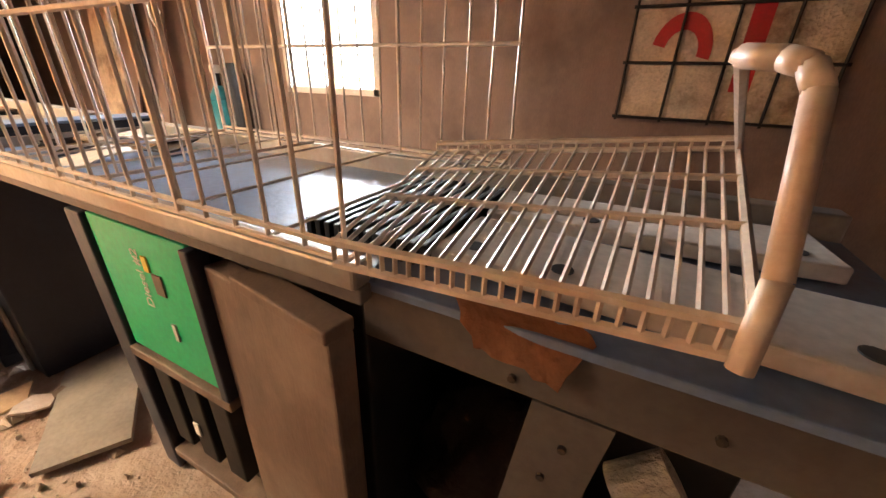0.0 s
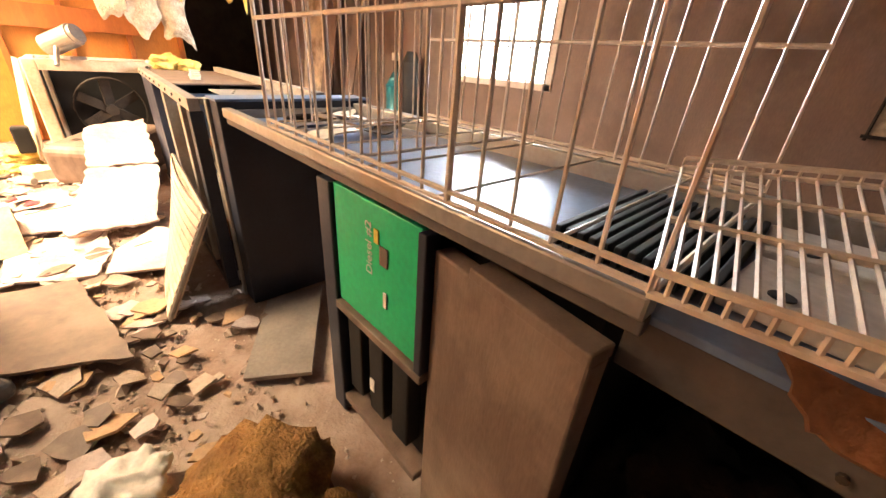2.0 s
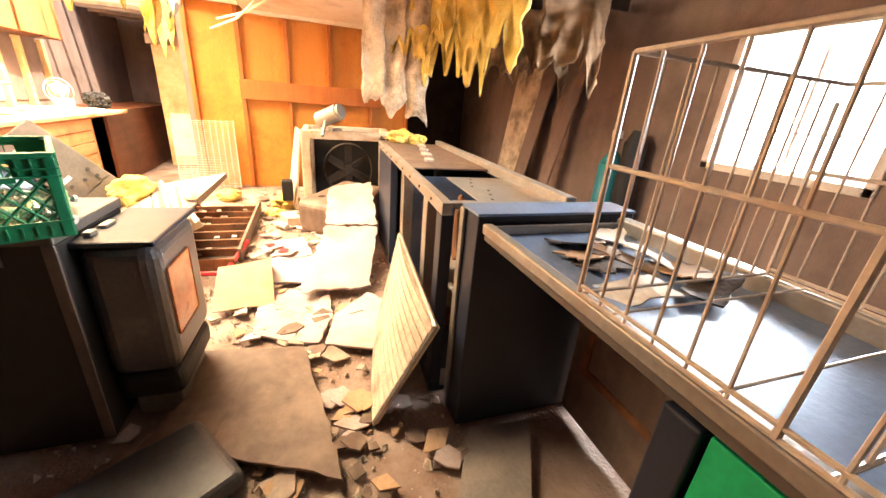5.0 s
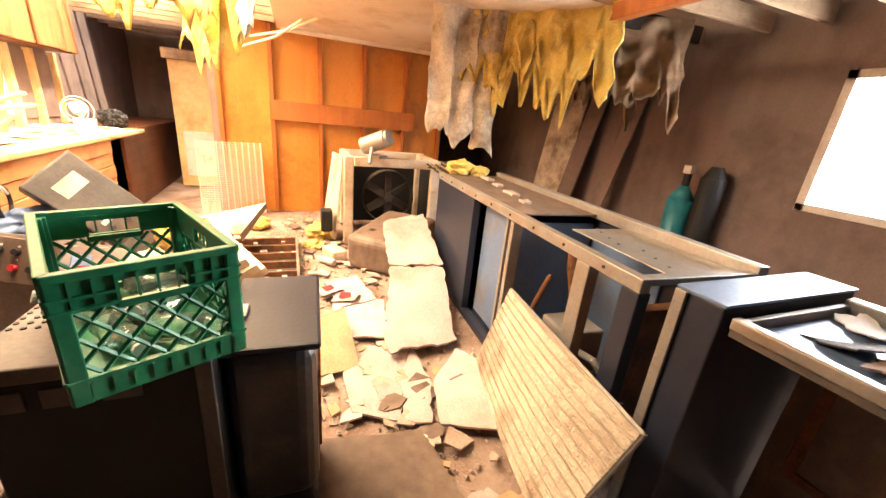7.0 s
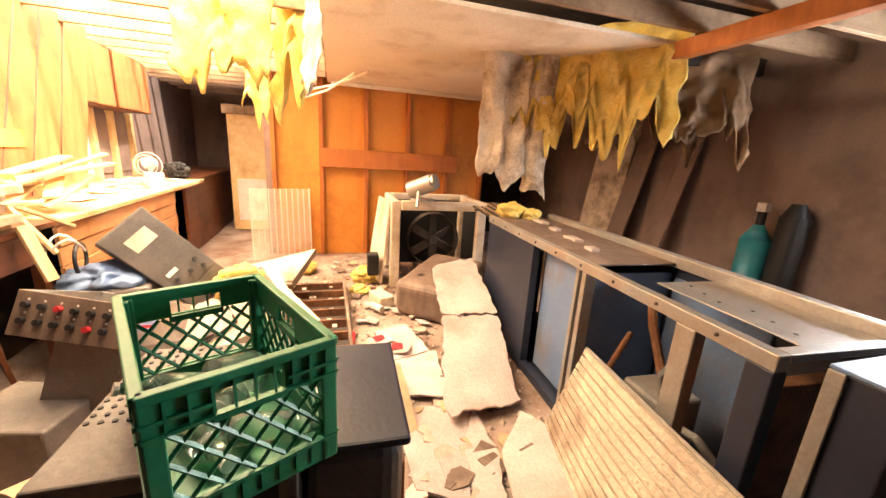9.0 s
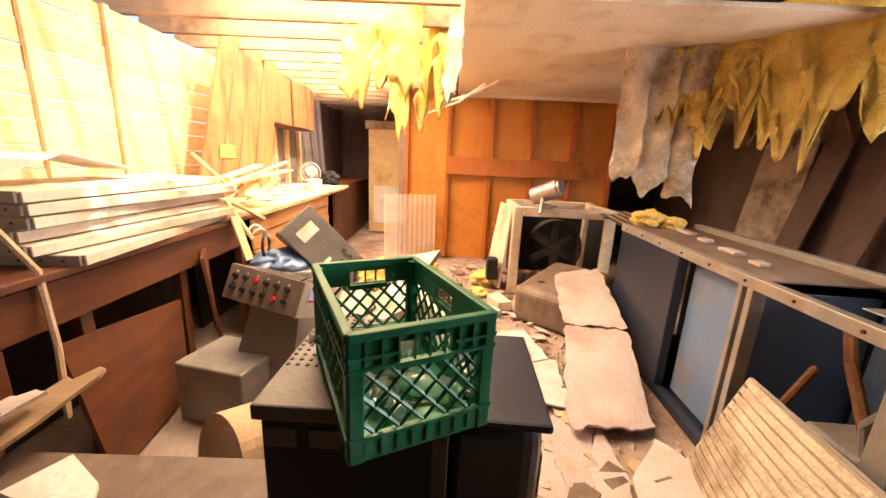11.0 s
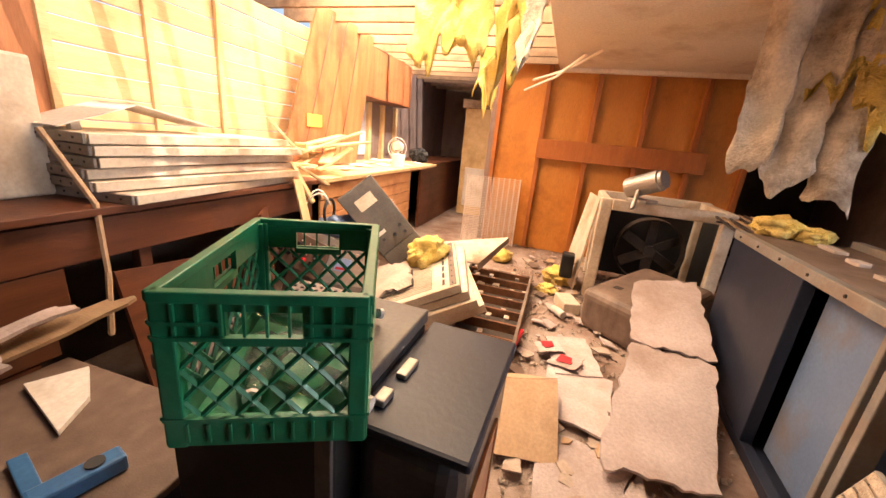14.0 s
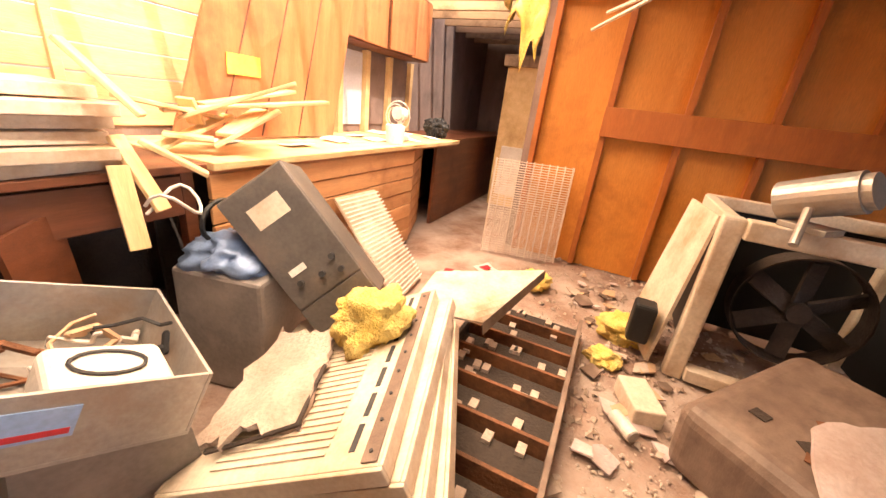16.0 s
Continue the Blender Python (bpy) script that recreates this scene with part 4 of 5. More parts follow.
part("wrapper", patch((-0.09, -0.06, 0.05), (0.09, -0.06, 0.05), (0.09, 0.06, 0.06), (-0.09, 0.06, 0.055), 6, 5, 0.03, 0.015), M_BLUEP, pkt)
part("print", box((-0.02, -0.03, 0.068), (0.06, 0.04, 0.071), 0), M_GREEN, pkt)
cn2 = thing("white_can", Matrix.Translation((-4.62, 0.98, 0.05)) @ pose(0, 0, 0, 0, 90, 40), "small white can lying on the floor", "can")
part("body", rod((0, 0, -0.07), (0, 0, 0.07), 0.035, 16), M_WHITE, cn2, smooth=False)
part("rim", rod((0, 0, 0.07), (0, 0, 0.076), 0.03, 16), M_STEEL, cn2)
fb_ = thing("foam_block", Matrix.Translation((-4.85, 1.05, 0.0)) @ pose(0, 0, 0, 0, 0, 20), "pale yellow foam block beside the machine carcass", "foam block")
part("block", box((-0.14, -0.08, 0.0), (0.14, 0.08, 0.11), 0.012), M_CREAM, fb_)
for k, (x, y, a) in enumerate(((-3.9, 0.93, 20), (-6.0, -0.25, 60), (-5.7, -0.5, 10), (-3.75, 1.05, 75))):
    rc = thing("red_card", Matrix.Translation((x, y, 0.07 if k in (0, 3) else 0.03)) @ pose(0, 0, 0, 6, -5, a), "torn red and white printed card on the floor", "card", "red cards on the floor")
    part("card", patch((-0.1, -0.08, 0.01), (0.1, -0.09, 0.012), (0.11, 0.08, 0.01), (-0.09, 0.09, 0.014), 5, 5, 0.003, 0.02, 0, 0.05, k), M_GYP, rc)
    part("print", slab([(-0.05, -0.05), (0.05, -0.04), (0.04, 0.03), (-0.04, 0.04)], 0.026, 0.002), M_RED, rc)
cl = thing("curled_strip", LEFT @ Matrix.Translation((1.2, 0.3, 1.037)), "curled pale sheet strip standing on the counter", "metal strip")
arc = [(0.0, 0.32 * (j / 12), 0.36 * math.sin(j / 12 * 2.4)) for j in range(13)]
cb = bmesh.new()
for (x0, y0, z0), (x1, y1, z1) in zip(arc, arc[1:]):
    q = [cb.verts.new(p) for p in ((-0.035, y0, z0), (0.035, y0, z0), (0.035, y1, z1), (-0.035, y1, z1))]
    cb.faces.new(q)
bmesh.ops.remove_doubles(cb, verts=cb.verts[:], dist=0.0005)
bmesh.ops.solidify(cb, geom=cb.faces[:], thickness=0.004)
part("strip", cb, M_FOIL, cl)
wl = thing("white_cable", Matrix.Translation((-3.7, -1.0, 0.95)), "looped white cable by the leaning boards", "cable")
partw("cable", tube([(-3.75 + 0.1 * math.cos(q), -0.95 + 0.08 * math.sin(q), 0.93 + 0.05 * math.sin(2 * q)) for q in [j * math.pi / 8 for j in range(15)]], 0.007, 5), M_WHITE, wl)
# ---- washer carcass ----
wc = thing("machine_carcass", Matrix.Translation((-6.1, 1.75, 0)), "open cream machine carcass with a dark fan inside", "machine")
for x, y in ((-5.75, 1.16), (-6.55, 1.2), (-5.7, 2.2), (-6.55, 2.25)):
    partw("post", add_box(bmesh.new(), (x - 0.05, y - 0.05, 0), (x + 0.04, y + 0.06, 1.0), None, 0.015), M_CREAM, wc)
for lo, hi in (((-5.78, 1.22, 0.9), (-5.68, 2.16, 1.0)), ((-5.78, 1.22, 0.02), (-5.68, 2.16, 0.1)), ((-6.5, 1.13, 0.92), (-5.8, 1.2, 1.0)), ((-6.5, 2.19, 0.92), (-5.76, 2.26, 1.0)), ((-6.6, 1.25, 0.92), (-6.52, 2.2, 1.0))):
    partw("rail", box(lo, hi, 0.008), M_CREAM, wc)
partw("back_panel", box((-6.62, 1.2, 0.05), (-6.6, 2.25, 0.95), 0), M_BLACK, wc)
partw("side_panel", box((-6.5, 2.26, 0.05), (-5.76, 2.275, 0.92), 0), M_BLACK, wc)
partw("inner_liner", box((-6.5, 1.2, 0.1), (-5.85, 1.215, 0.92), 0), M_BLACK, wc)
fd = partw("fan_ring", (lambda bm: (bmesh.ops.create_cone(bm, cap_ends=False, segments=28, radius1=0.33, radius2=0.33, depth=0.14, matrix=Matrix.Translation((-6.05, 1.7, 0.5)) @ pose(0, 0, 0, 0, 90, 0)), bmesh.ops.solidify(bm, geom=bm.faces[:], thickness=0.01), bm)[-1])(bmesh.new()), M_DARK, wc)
for k in range(6):
    a = k * math.pi / 3
    partw("blade", box((-0.02, -0.05, 0.05), (0.0, 0.05, 0.3), 0.002, Matrix.Translation((-6.02, 1.7, 0.5)) @ pose(0, 0, 0, math.degrees(a), 0, 0) @ pose(0, 0, 0, 0, 0, 25)), M_DARK, wc)
partw("hub", rod((-6.1, 1.7, 0.5), (-5.98, 1.7, 0.5), 0.06, 14), M_DARK, wc)
partw("frame_plate", patch((-5.72, 1.02, 0.05), (-6.2, 0.9, 0.05), (-6.3, 1.05, 0.98), (-5.8, 1.12, 0.98), 3, 5, 0.02), M_CREAM, wc, "cream side plate hanging off")
partw("valve", add_box(bmesh.new(), (-5.85, 0.85, 0.15), (-5.7, 0.98, 0.4), None, 0.02), M_BLACK, wc)
wc.matrix_basis = Matrix.Translation((0.42, 0.09, 0)) @ wc.matrix_basis @ Matrix.Diagonal((1, 1, 1.05, 1))
mo = thing("electric_motor", Matrix.Translation((-5.32, 1.56, 1.18)) @ pose(0, 0, 0, 0, 0, 50), "silver cylindrical electric motor on the carcass", "motor")
part("casing", rod((-0.16, 0, -0.02), (0.13, 0, 0.1), 0.1, 24), M_STEEL, mo, smooth=False)
part("end_cap", rod((0.13, 0, 0.1), (0.165, 0, 0.114), 0.085, 20), M_STEEL, mo)
part("shaft", rod((0.0, -0.1, -0.02), (0.05, -0.22, -0.18), 0.02, 10), M_STEEL, mo)
part("mount", box((-0.1, -0.1, -0.13), (0.1, 0.1, -0.1), 0.004), M_STEEL, mo)
bb = thing("brown_hood", Matrix.Translation((-4.66, 1.67, 0.02)) @ pose(0, 0, 0, 0, 0, -41) @ pose(0, 0, 0, 0, 7, 0), "brown-grey rounded machine hood lying on the floor", "hood")
part("shell", add_box(bmesh.new(), (-0.48, -0.33, 0.02), (0.42, 0.33, 0.4), None, 0.08), M_BROWN, bb)
for k in range(7):
    part("dirt_flake", slab([(-0.03, -0.02), (0.03, -0.03), (0.04, 0.02), (-0.02, 0.03)], 0.405 + 0.001 * k, 0.004), (M_RUST, M_YELLOW, M_DARK)[k % 3], bb).matrix_basis = pose(rnd.uniform(-0.3, 0.3), rnd.uniform(-0.2, 0.2), 0, 0, 0, 50 * k)

# ---- plasterboard pieces ----
def board_piece(name, bm, label, mat=M_GYP):
    ob = thing(name, Matrix(), label, "plasterboard", "fallen plasterboard")
    part("piece", bm, mat, ob)


board_piece("plasterboard_sheet", patch((-2.88, 1.2, 0.1), (-2.95, 1.72, 0.06), (-3.75, 1.9, 0.3), (-3.8, 1.42, 0.3), 14, 16, 0.018, 0.02, 0, 0.025, 2), "long pinkish-grey plasterboard strip lying on rubble")
board_piece("plasterboard_sheet", patch((-3.82, 1.42, 0.31), (-3.77, 1.9, 0.31), (-4.62, 1.96, 0.56), (-4.42, 1.48, 0.52), 10, 12, 0.018, 0.02, 0, 0.03, 6), "torn plasterboard strip propped on a hood")
for k, poly in enumerate(([(-2.5, 0.94), (-2.37, 1.17), (-3.05, 1.4), (-3.1, 0.92)], [(-2.36, 1.19), (-2.31, 1.33), (-2.6, 1.42), (-3.0, 1.42), (-2.7, 1.26)], [(-2.29, 1.36), (-2.17, 1.64), (-2.65, 1.86), (-2.9, 1.7), (-2.62, 1.44)], [(-3.2, 0.9), (-3.12, 1.3), (-3.7, 1.35), (-3.75, 0.95)], [(-3.6, 1.0), (-3.7, 1.3), (-4.2, 1.2), (-4.1, 0.9)], [(-1.67, 0.78), (-1.35, 1.41), (-2.26, 1.25), (-2.34, 0.69)], [(-1.6, 0.6), (-1.7, 0.9), (-2.1, 0.98), (-2.2, 0.8)])):
    board_piece("plasterboard_piece", slab(poly, 0.035 + 0.006 * k, 0.014, (0.01, 0.01 * (k % 3)), 0.008, k), "cracked plasterboard piece flat on the floor" if k < 5 else "brown hardboard piece flat on the floor", M_GYP if k < 5 else M_BROWN)
for k in range(280):
    x, y = (rnd.uniform(-6.6, -2.6), rnd.uniform(0.55, 1.75)) if k < 130 else (rnd.uniform(-2.7, -0.5), rnd.gauss(1.3, 0.3))
    r = rnd.uniform(0.02, 0.1)
    n = rnd.randint(4, 6)
    poly = [(r * math.cos(q * 2 * math.pi / n) * rnd.uniform(0.5, 1.2), r * math.sin(q * 2 * math.pi / n) * rnd.uniform(0.5, 1.2)) for q in range(n)]
    ob = thing("plaster_flake", Matrix.Translation((x, y, 0.012 + rnd.uniform(0, 0.02))) @ pose(0, 0, 0, rnd.uniform(-12, 12), rnd.uniform(-12, 12), rnd.uniform(0, 360)), "broken flake of plaster on the floor", "plaster", "plaster flakes on the floor")
    part("piece", slab(poly, 0.012, 0.01, (0, 0), 0.004, k), (M_GYP, M_RUBBLE, M_CARD, M_BROWN)[k % 4], ob)
vs, fs = [], []
for k in range(5200):
    x, y = rnd.uniform(-7, 0.6), rnd.gauss(1.0, 0.55)
    if y > 2.0 or y < -0.3:
        continue
    r = min(0.035, 0.004 + rnd.expovariate(140))
    b = len(vs)
    q = rnd.uniform(0, 6.28)
    for a in range(4):
        t = q + a * 1.57
        vs.append((x + r * math.cos(t) * rnd.uniform(0.6, 1.3), y + r * math.sin(t) * rnd.uniform(0.6, 1.3), 0.0))
    vs += [(x + rnd.uniform(-r, r) * 0.4, y + rnd.uniform(-r, r) * 0.4, r * rnd.uniform(0.5, 1.1)), (x + rnd.uniform(-r, r) * 0.5, y + rnd.uniform(-r, r) * 0.5, r * rnd.uniform(0.5, 1.1))]
    fs += [(b, b + 1, b + 4), (b + 1, b + 2, b + 5), (b + 1, b + 5, b + 4), (b + 2, b + 3, b + 5), (b + 3, b, b + 4), (b + 3, b + 4, b + 5)]
me = bpy.data.meshes.new("plaster_rubble")
me.from_pydata(vs, [], fs)
me.materials.append(M_RUBBLE)
tagged(new("plaster_rubble", me), "loose plaster rubble and grit over the floor", "rubble", "", "stuff")

# ---- lying dispenser frame ----
RB = Matrix.Translation((-1.8, 1.885, 0)) @ pose(0, 0, 0, 0, 0, 177.3)
# local: x runs along the frame away from the near end, y towards the front is minus after the turn
rb = thing("dispenser_frame", RB, "long steel dispenser frame lying on its side, stripped open", "dispenser")
LN, WD, TP = 2.57, 0.68, 1.05


def rbx(name, lo, hi, mat, label="", bev=0.005, par=None):
    return part(name, box((lo[0], -hi[1], lo[2]), (hi[0], -lo[1], hi[2]), bev), mat, par or rb, label)


rbx("front_top_rail", (0, 0, TP - 0.06), (LN, 0.05, TP), M_STEEL)
rbx("back_top_rail", (0, WD - 0.06, TP - 0.04), (LN, WD, TP + 0.03), M_STEEL)
rbx("end_rail", (0, 0.05, TP - 0.03), (0.05, WD - 0.06, TP), M_STEEL)
rbx("front_bottom_rail", (0, 0, 0), (LN, 0.06, 0.06), M_NAVY)
rbx("back_panel", (0, WD - 0.03, 0.0), (LN, WD - 0.01, TP - 0.05), M_NAVY)
rbx("bottom_panel", (0, 0.06, 0), (LN, WD - 0.03, 0.03), M_NAVY)
rbx("near_top_plate", (0.06, 0.22, TP - 0.03), (0.72, WD - 0.06, TP - 0.022), M_STEEL, "dusty steel plate with small holes")
rbx("far_top_plate", (1.0, 0.055, TP - 0.025), (LN, WD - 0.06, TP - 0.012), M_BROWN, "dusty brown top plate")
rbx("near_post", (0.0, 0, 0.06), (0.09, 0.06, TP - 0.06), M_NAVY)
rbx("near_back_post", (0.0, WD - 0.1, 0.03), (0.09, WD - 0.035, TP - 0.05), M_NAVY)
rbx("steel_post", (0.28, 0.0, 0.06), (0.37, 0.06, TP - 0.06), M_STEEL)
rbx("middle_post", (0.98, 0.0, 0.06), (1.02, 0.07, TP - 0.06), M_STEEL)
rbx("middle_post", (1.05, 0.0, 0.06), (1.08, 0.07, TP - 0.06), M_STEEL)
rbx("bulkhead", (1.03, 0.07, 0.03), (1.045, WD - 0.04, TP - 0.08), M_BLUE, "blue-grey steel bulkhead")
rbx("blue_panel", (1.1, 0.1, 0.06), (1.6, 0.115, TP - 0.06), M_BLUE, "recessed blue-grey steel panel")
rbx("far_post", (1.62, 0, 0.06), (1.72, 0.06, TP - 0.06), M_NAVY)
rbx("far_panel", (1.72, 0.01, 0.06), (LN, 0.03, TP - 0.06), M_NAVY, "navy side panel")
rbx("far_end_panel", (LN - 0.02, 0.05, 0.03), (LN, WD - 0.06, TP - 0.05), M_NAVY)
rbx("inner_blue_plate", (0.42, WD - 0.05, 0.1), (1.0, WD - 0.032, TP - 0.1), M_BLUE)
rbx("rusty_plate", (0.1, 0.14, 0.05), (0.16, WD - 0.12, 0.85), M_RUST)
part("pump_block", add_box(bmesh.new(), (0.48, -0.4, 0.22), (0.72, -0.14, 0.5), None, 0.015), M_STEEL, rb)
part("pump_casting", lump(bmesh.new(), (0.6, -0.28, 0.12), 0.14, 2, 0.8), M_RUST, rb)
for k, (a, b, r) in enumerate((((0.62, -0.3, 0.5), (0.9, -0.4, 0.85), 0.025), ((0.5, -0.2, 0.4), (0.42, -0.1, 0.75), 0.02), ((0.85, -0.15, 0.1), (0.8, -0.2, 0.7), 0.018), ((0.1, -0.2, 0.35), (0.45, -0.22, 0.4), 0.02))):
    part("pipe", tube([a, ((a[0] + b[0]) / 2 + 0.05, (a[1] + b[1]) / 2, (a[2] + b[2]) / 2 + 0.06), b], r, 8), M_RUST if k % 2 == 0 else M_STEEL, rb)
for k in range(9):
    part("bolt", rod((0.2 + k * 0.28, 0.0, TP - 0.03), (0.2 + k * 0.28, 0.006, TP - 0.03), 0.008, 6), M_DARK, rb)
for k in range(6):
    part("bolt_hole", rod((0.15 + 0.1 * k, -0.3 - 0.03 * (k % 3), TP - 0.0215), (0.15 + 0.1 * k, -0.3 - 0.03 * (k % 3), TP - 0.019), 0.008, 6), M_INK, rb)
for k, (x, w) in enumerate(((1.3, 0.1), (1.6, 0.16), (1.95, 0.12), (2.3, 0.2))):
    g = thing("plaster_crumb", RB @ Matrix.Translation((x, -0.25 - 0.05 * k, TP - 0.012)), "pale crumb of plaster on the steel frame", "plaster", "crumbs on the frame")
    part("piece", slab([(-w / 2, -0.03), (w / 2, -0.04), (w / 2, 0.03), (-w / 2, 0.04)], 0.02, 0.018, (0, 0), 0.01, k), M_RUBBLE, g)
gr = thing("black_grille", Matrix.Translation((-4.75, 2.3, 1.045)) @ pose(0, 0, 0, 0, 0, -8), "flat dark slatted grille lying on top", "grille")
for k in range(9):
    part("slat", box((-0.9, -0.2 + k * 0.05, -0.04), (0.28, -0.18 + k * 0.05, -0.025), 0.002), M_JOIST if k % 2 else M_DARK, gr)
part("frame_bar", box((-0.3, -0.22, -0.055), (-0.26, 0.26, -0.042), 0), M_DARK, gr)

# tall box between the frames
d2 = thing("navy_end_box", Matrix.Translation((-1.6, 2.33, 0)), "narrow navy steel cabinet end with a pale blue top", "cabinet")
partw("body", box((-1.71, 1.95, 0.0), (-1.55, 2.71, 1.06), 0.006), M_NAVY, d2)
partw("top", box((-1.715, 1.945, 1.06), (-1.545, 2.715, 1.072), 0.003), M_BLUE, d2, "pale blue-grey top sheet")
partw("edge_strip", box((-1.712, 1.935, 0), (-1.67, 1.949, 1.06), 0.003), M_STEEL, d2)

# ---- front dispenser with the green panel ----
ra = thing("fuel_dispenser", Matrix.Translation((-0.3, 2.3, 0)), "fuel dispenser lying down, dark body with a green panel", "dispenser")
FY = 1.98
tray = partw("tray", box((-1.53, FY + 0.02, 0.98), (0.98, 2.6, 0.995), 0.003), M_BLUE, ra, "shallow blue-grey steel tray top")
partw("tray_front_rail", box((-1.53, FY - 0.02, 1.0), (0.27, FY + 0.02, 1.04), 0.006), M_STEEL, ra)
partw("tray_skirt", box((-1.53, FY - 0.008, 0.972), (0.27, FY + 0.018, 0.999), 0.003), M_DSTEEL, ra)
partw("rear_panel", box((-1.53, 2.54, 0.02), (-0.81, 2.56, 0.96), 0.004), M_BROWN, ra, "dusty brown framed rear panel")
for lo, hi in (((-1.45, 2.525, 0.3), (-0.9, 2.539, 0.34)), ((-1.45, 2.525, 0.78), (-0.9, 2.539, 0.82)), ((-1.45, 2.525, 0.341), (-1.41, 2.539, 0.779)), ((-0.94, 2.525, 0.341), (-0.9, 2.539, 0.779))):
    partw("rear_panel_frame", box(lo, hi, 0.003), M_RUST, ra)
partw("tray_back_rail", box((-1.53, 2.6, 0.95), (0.98, 2.66, 1.05), 0.006), M_STEEL, ra)
partw("tray_inner_rail", box((-1.53, FY + 0.022, 0.995), (0.27, FY + 0.05, 1.02), 0.003), M_BLUE, ra)
partw("tray_end", box((-1.53, FY + 0.02, 0.97), (-1.51, 2.6, 1.03), 0.003), M_STEEL, ra)
# body, back, floor and casting coloured near black to read as an unlit cavity
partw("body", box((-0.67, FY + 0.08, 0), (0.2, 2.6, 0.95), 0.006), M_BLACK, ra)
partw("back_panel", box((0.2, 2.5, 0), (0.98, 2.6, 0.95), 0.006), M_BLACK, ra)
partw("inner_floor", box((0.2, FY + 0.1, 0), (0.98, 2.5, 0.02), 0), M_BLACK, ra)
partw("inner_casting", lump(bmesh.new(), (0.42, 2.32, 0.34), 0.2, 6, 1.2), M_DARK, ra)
partw("inner_bottle", rod((0.7, 2.3, 0.42), (0.8, 2.33, 0.5), 0.06, 14), M_FOIL, ra)
partw("end_panel", box((-0.69, FY + 0.05, 0.02), (-0.671, 2.58, 0.94), 0.005), M_BROWN, ra, "brown dusty end panel")
for lo, hi in (((-0.705, FY + 0.12, 0.3), (-0.691, FY + 0.15, 0.85)), ((-0.705, FY + 0.48, 0.3), (-0.691, FY + 0.51, 0.85)), ((-0.705, FY + 0.15, 0.3), (-0.691, FY + 0.48, 0.33)), ((-0.705, FY + 0.15, 0.82), (-0.691, FY + 0.48, 0.85))):
    partw("end_frame", box(lo, hi, 0.003), M_BROWN, ra)
partw("corner_post", box((-0.69, FY, 0.0), (-0.61, FY + 0.05, 0.95), 0.006), M_NAVY, ra)
gp = partw("green_panel", box((-0.6, FY + 0.01, 0.555), (-0.195, FY + 0.03, 0.952), 0.003), M_GREEN, ra, "bright green panel lettered for diesel")
partw("panel_frame", box((-0.61, FY - 0.005, 0.515), (-0.165, FY + 0.04, 0.545), 0.004), M_BROWN, ra)
partw("panel_frame", box((-0.193, FY - 0.005, 0.546), (-0.165, FY + 0.04, 0.95), 0.004), M_NAVY, ra)
txt = bpy.data.curves.new("lettering", "FONT")
txt.body, txt.size, txt.extrude = "Diesel #2", 0.042, 0.0006
lo_ = new("lettering", txt)
lo_.parent = gp
lo_.data.materials.append(M_PAPER)
lo_.matrix_basis = Matrix.Translation((-0.4, FY + 0.008, 0.735)) @ pose(0, 0, 0, 90, 0, 0) @ pose(0, 0, 0, 0, 0, 90)
partw("sticker", box((-0.385, FY + 0.006, 0.845), (-0.365, FY + 0.0095, 0.885), 0), M_YLABEL, gp)
partw("scuff", box((-0.36, FY + 0.006, 0.79), (-0.325, FY + 0.0095, 0.845), 0), M_BROWN, gp)
partw("sticker", box((-0.345, FY + 0.006, 0.66), (-0.33, FY + 0.0095, 0.71), 0), M_PAPER, gp)
for k in range(3):
    partw("display_box", box((-0.58 + 0.13 * k, FY + 0.02, 0.16), (-0.5 + 0.13 * k, FY + 0.078, 0.49), 0.006), M_BLACK, ra)
partw("display_strip", box((-0.6, FY, 0.08), (-0.175, FY + 0.07, 0.11), 0.004), M_BROWN, ra)
partw("display_card", box((-0.44, FY + 0.015, 0.26), (-0.415, FY + 0.019, 0.31), 0), M_PAPER, ra)
SLANT = Matrix.Translation((0.235, FY - 0.045, 0)) @ pose(0, 0, 0, 0, 0, -9)
partw("brown_panel", box((-0.4, 0, 0.0), (0, 0.05, 0.915), 0.006, SLANT), M_BROWN, ra, "scuffed dark brown panel")
partw("brown_ledge", box((-0.27, -0.008, 0.915), (0.002, 0.05, 0.94), 0.004, SLANT), M_BROWN, ra)
partw("front_beam", box((0.24, FY + 0.03, 0.885), (0.98, FY + 0.07, 0.978), 0.004), M_DSTEEL, ra, "bare steel cross beam")
partw("leg", patch((0.42, FY + 0.03, 0.0), (0.52, FY + 0.03, 0.0), (0.625, FY + 0.03, 0.883), (0.52, FY + 0.03, 0.883), 2, 4, 0.02), M_DSTEEL, ra)
for k, (x, z) in enumerate(((0.57, 0.82), (0.55, 0.75), (0.72, 0.93), (0.49, 0.91))):
    partw("bolt", rod((x, FY + 0.024, z), (x, FY + 0.034, z), 0.006, 8), M_DARK, ra)
for k in range(12):
    x = 0.06 + k * 0.022
    partw("cooling_fin", box((x, FY + 0.1, 0.996), (x + 0.012, FY + 0.5, 1.035), 0.002), M_BLACK, ra)
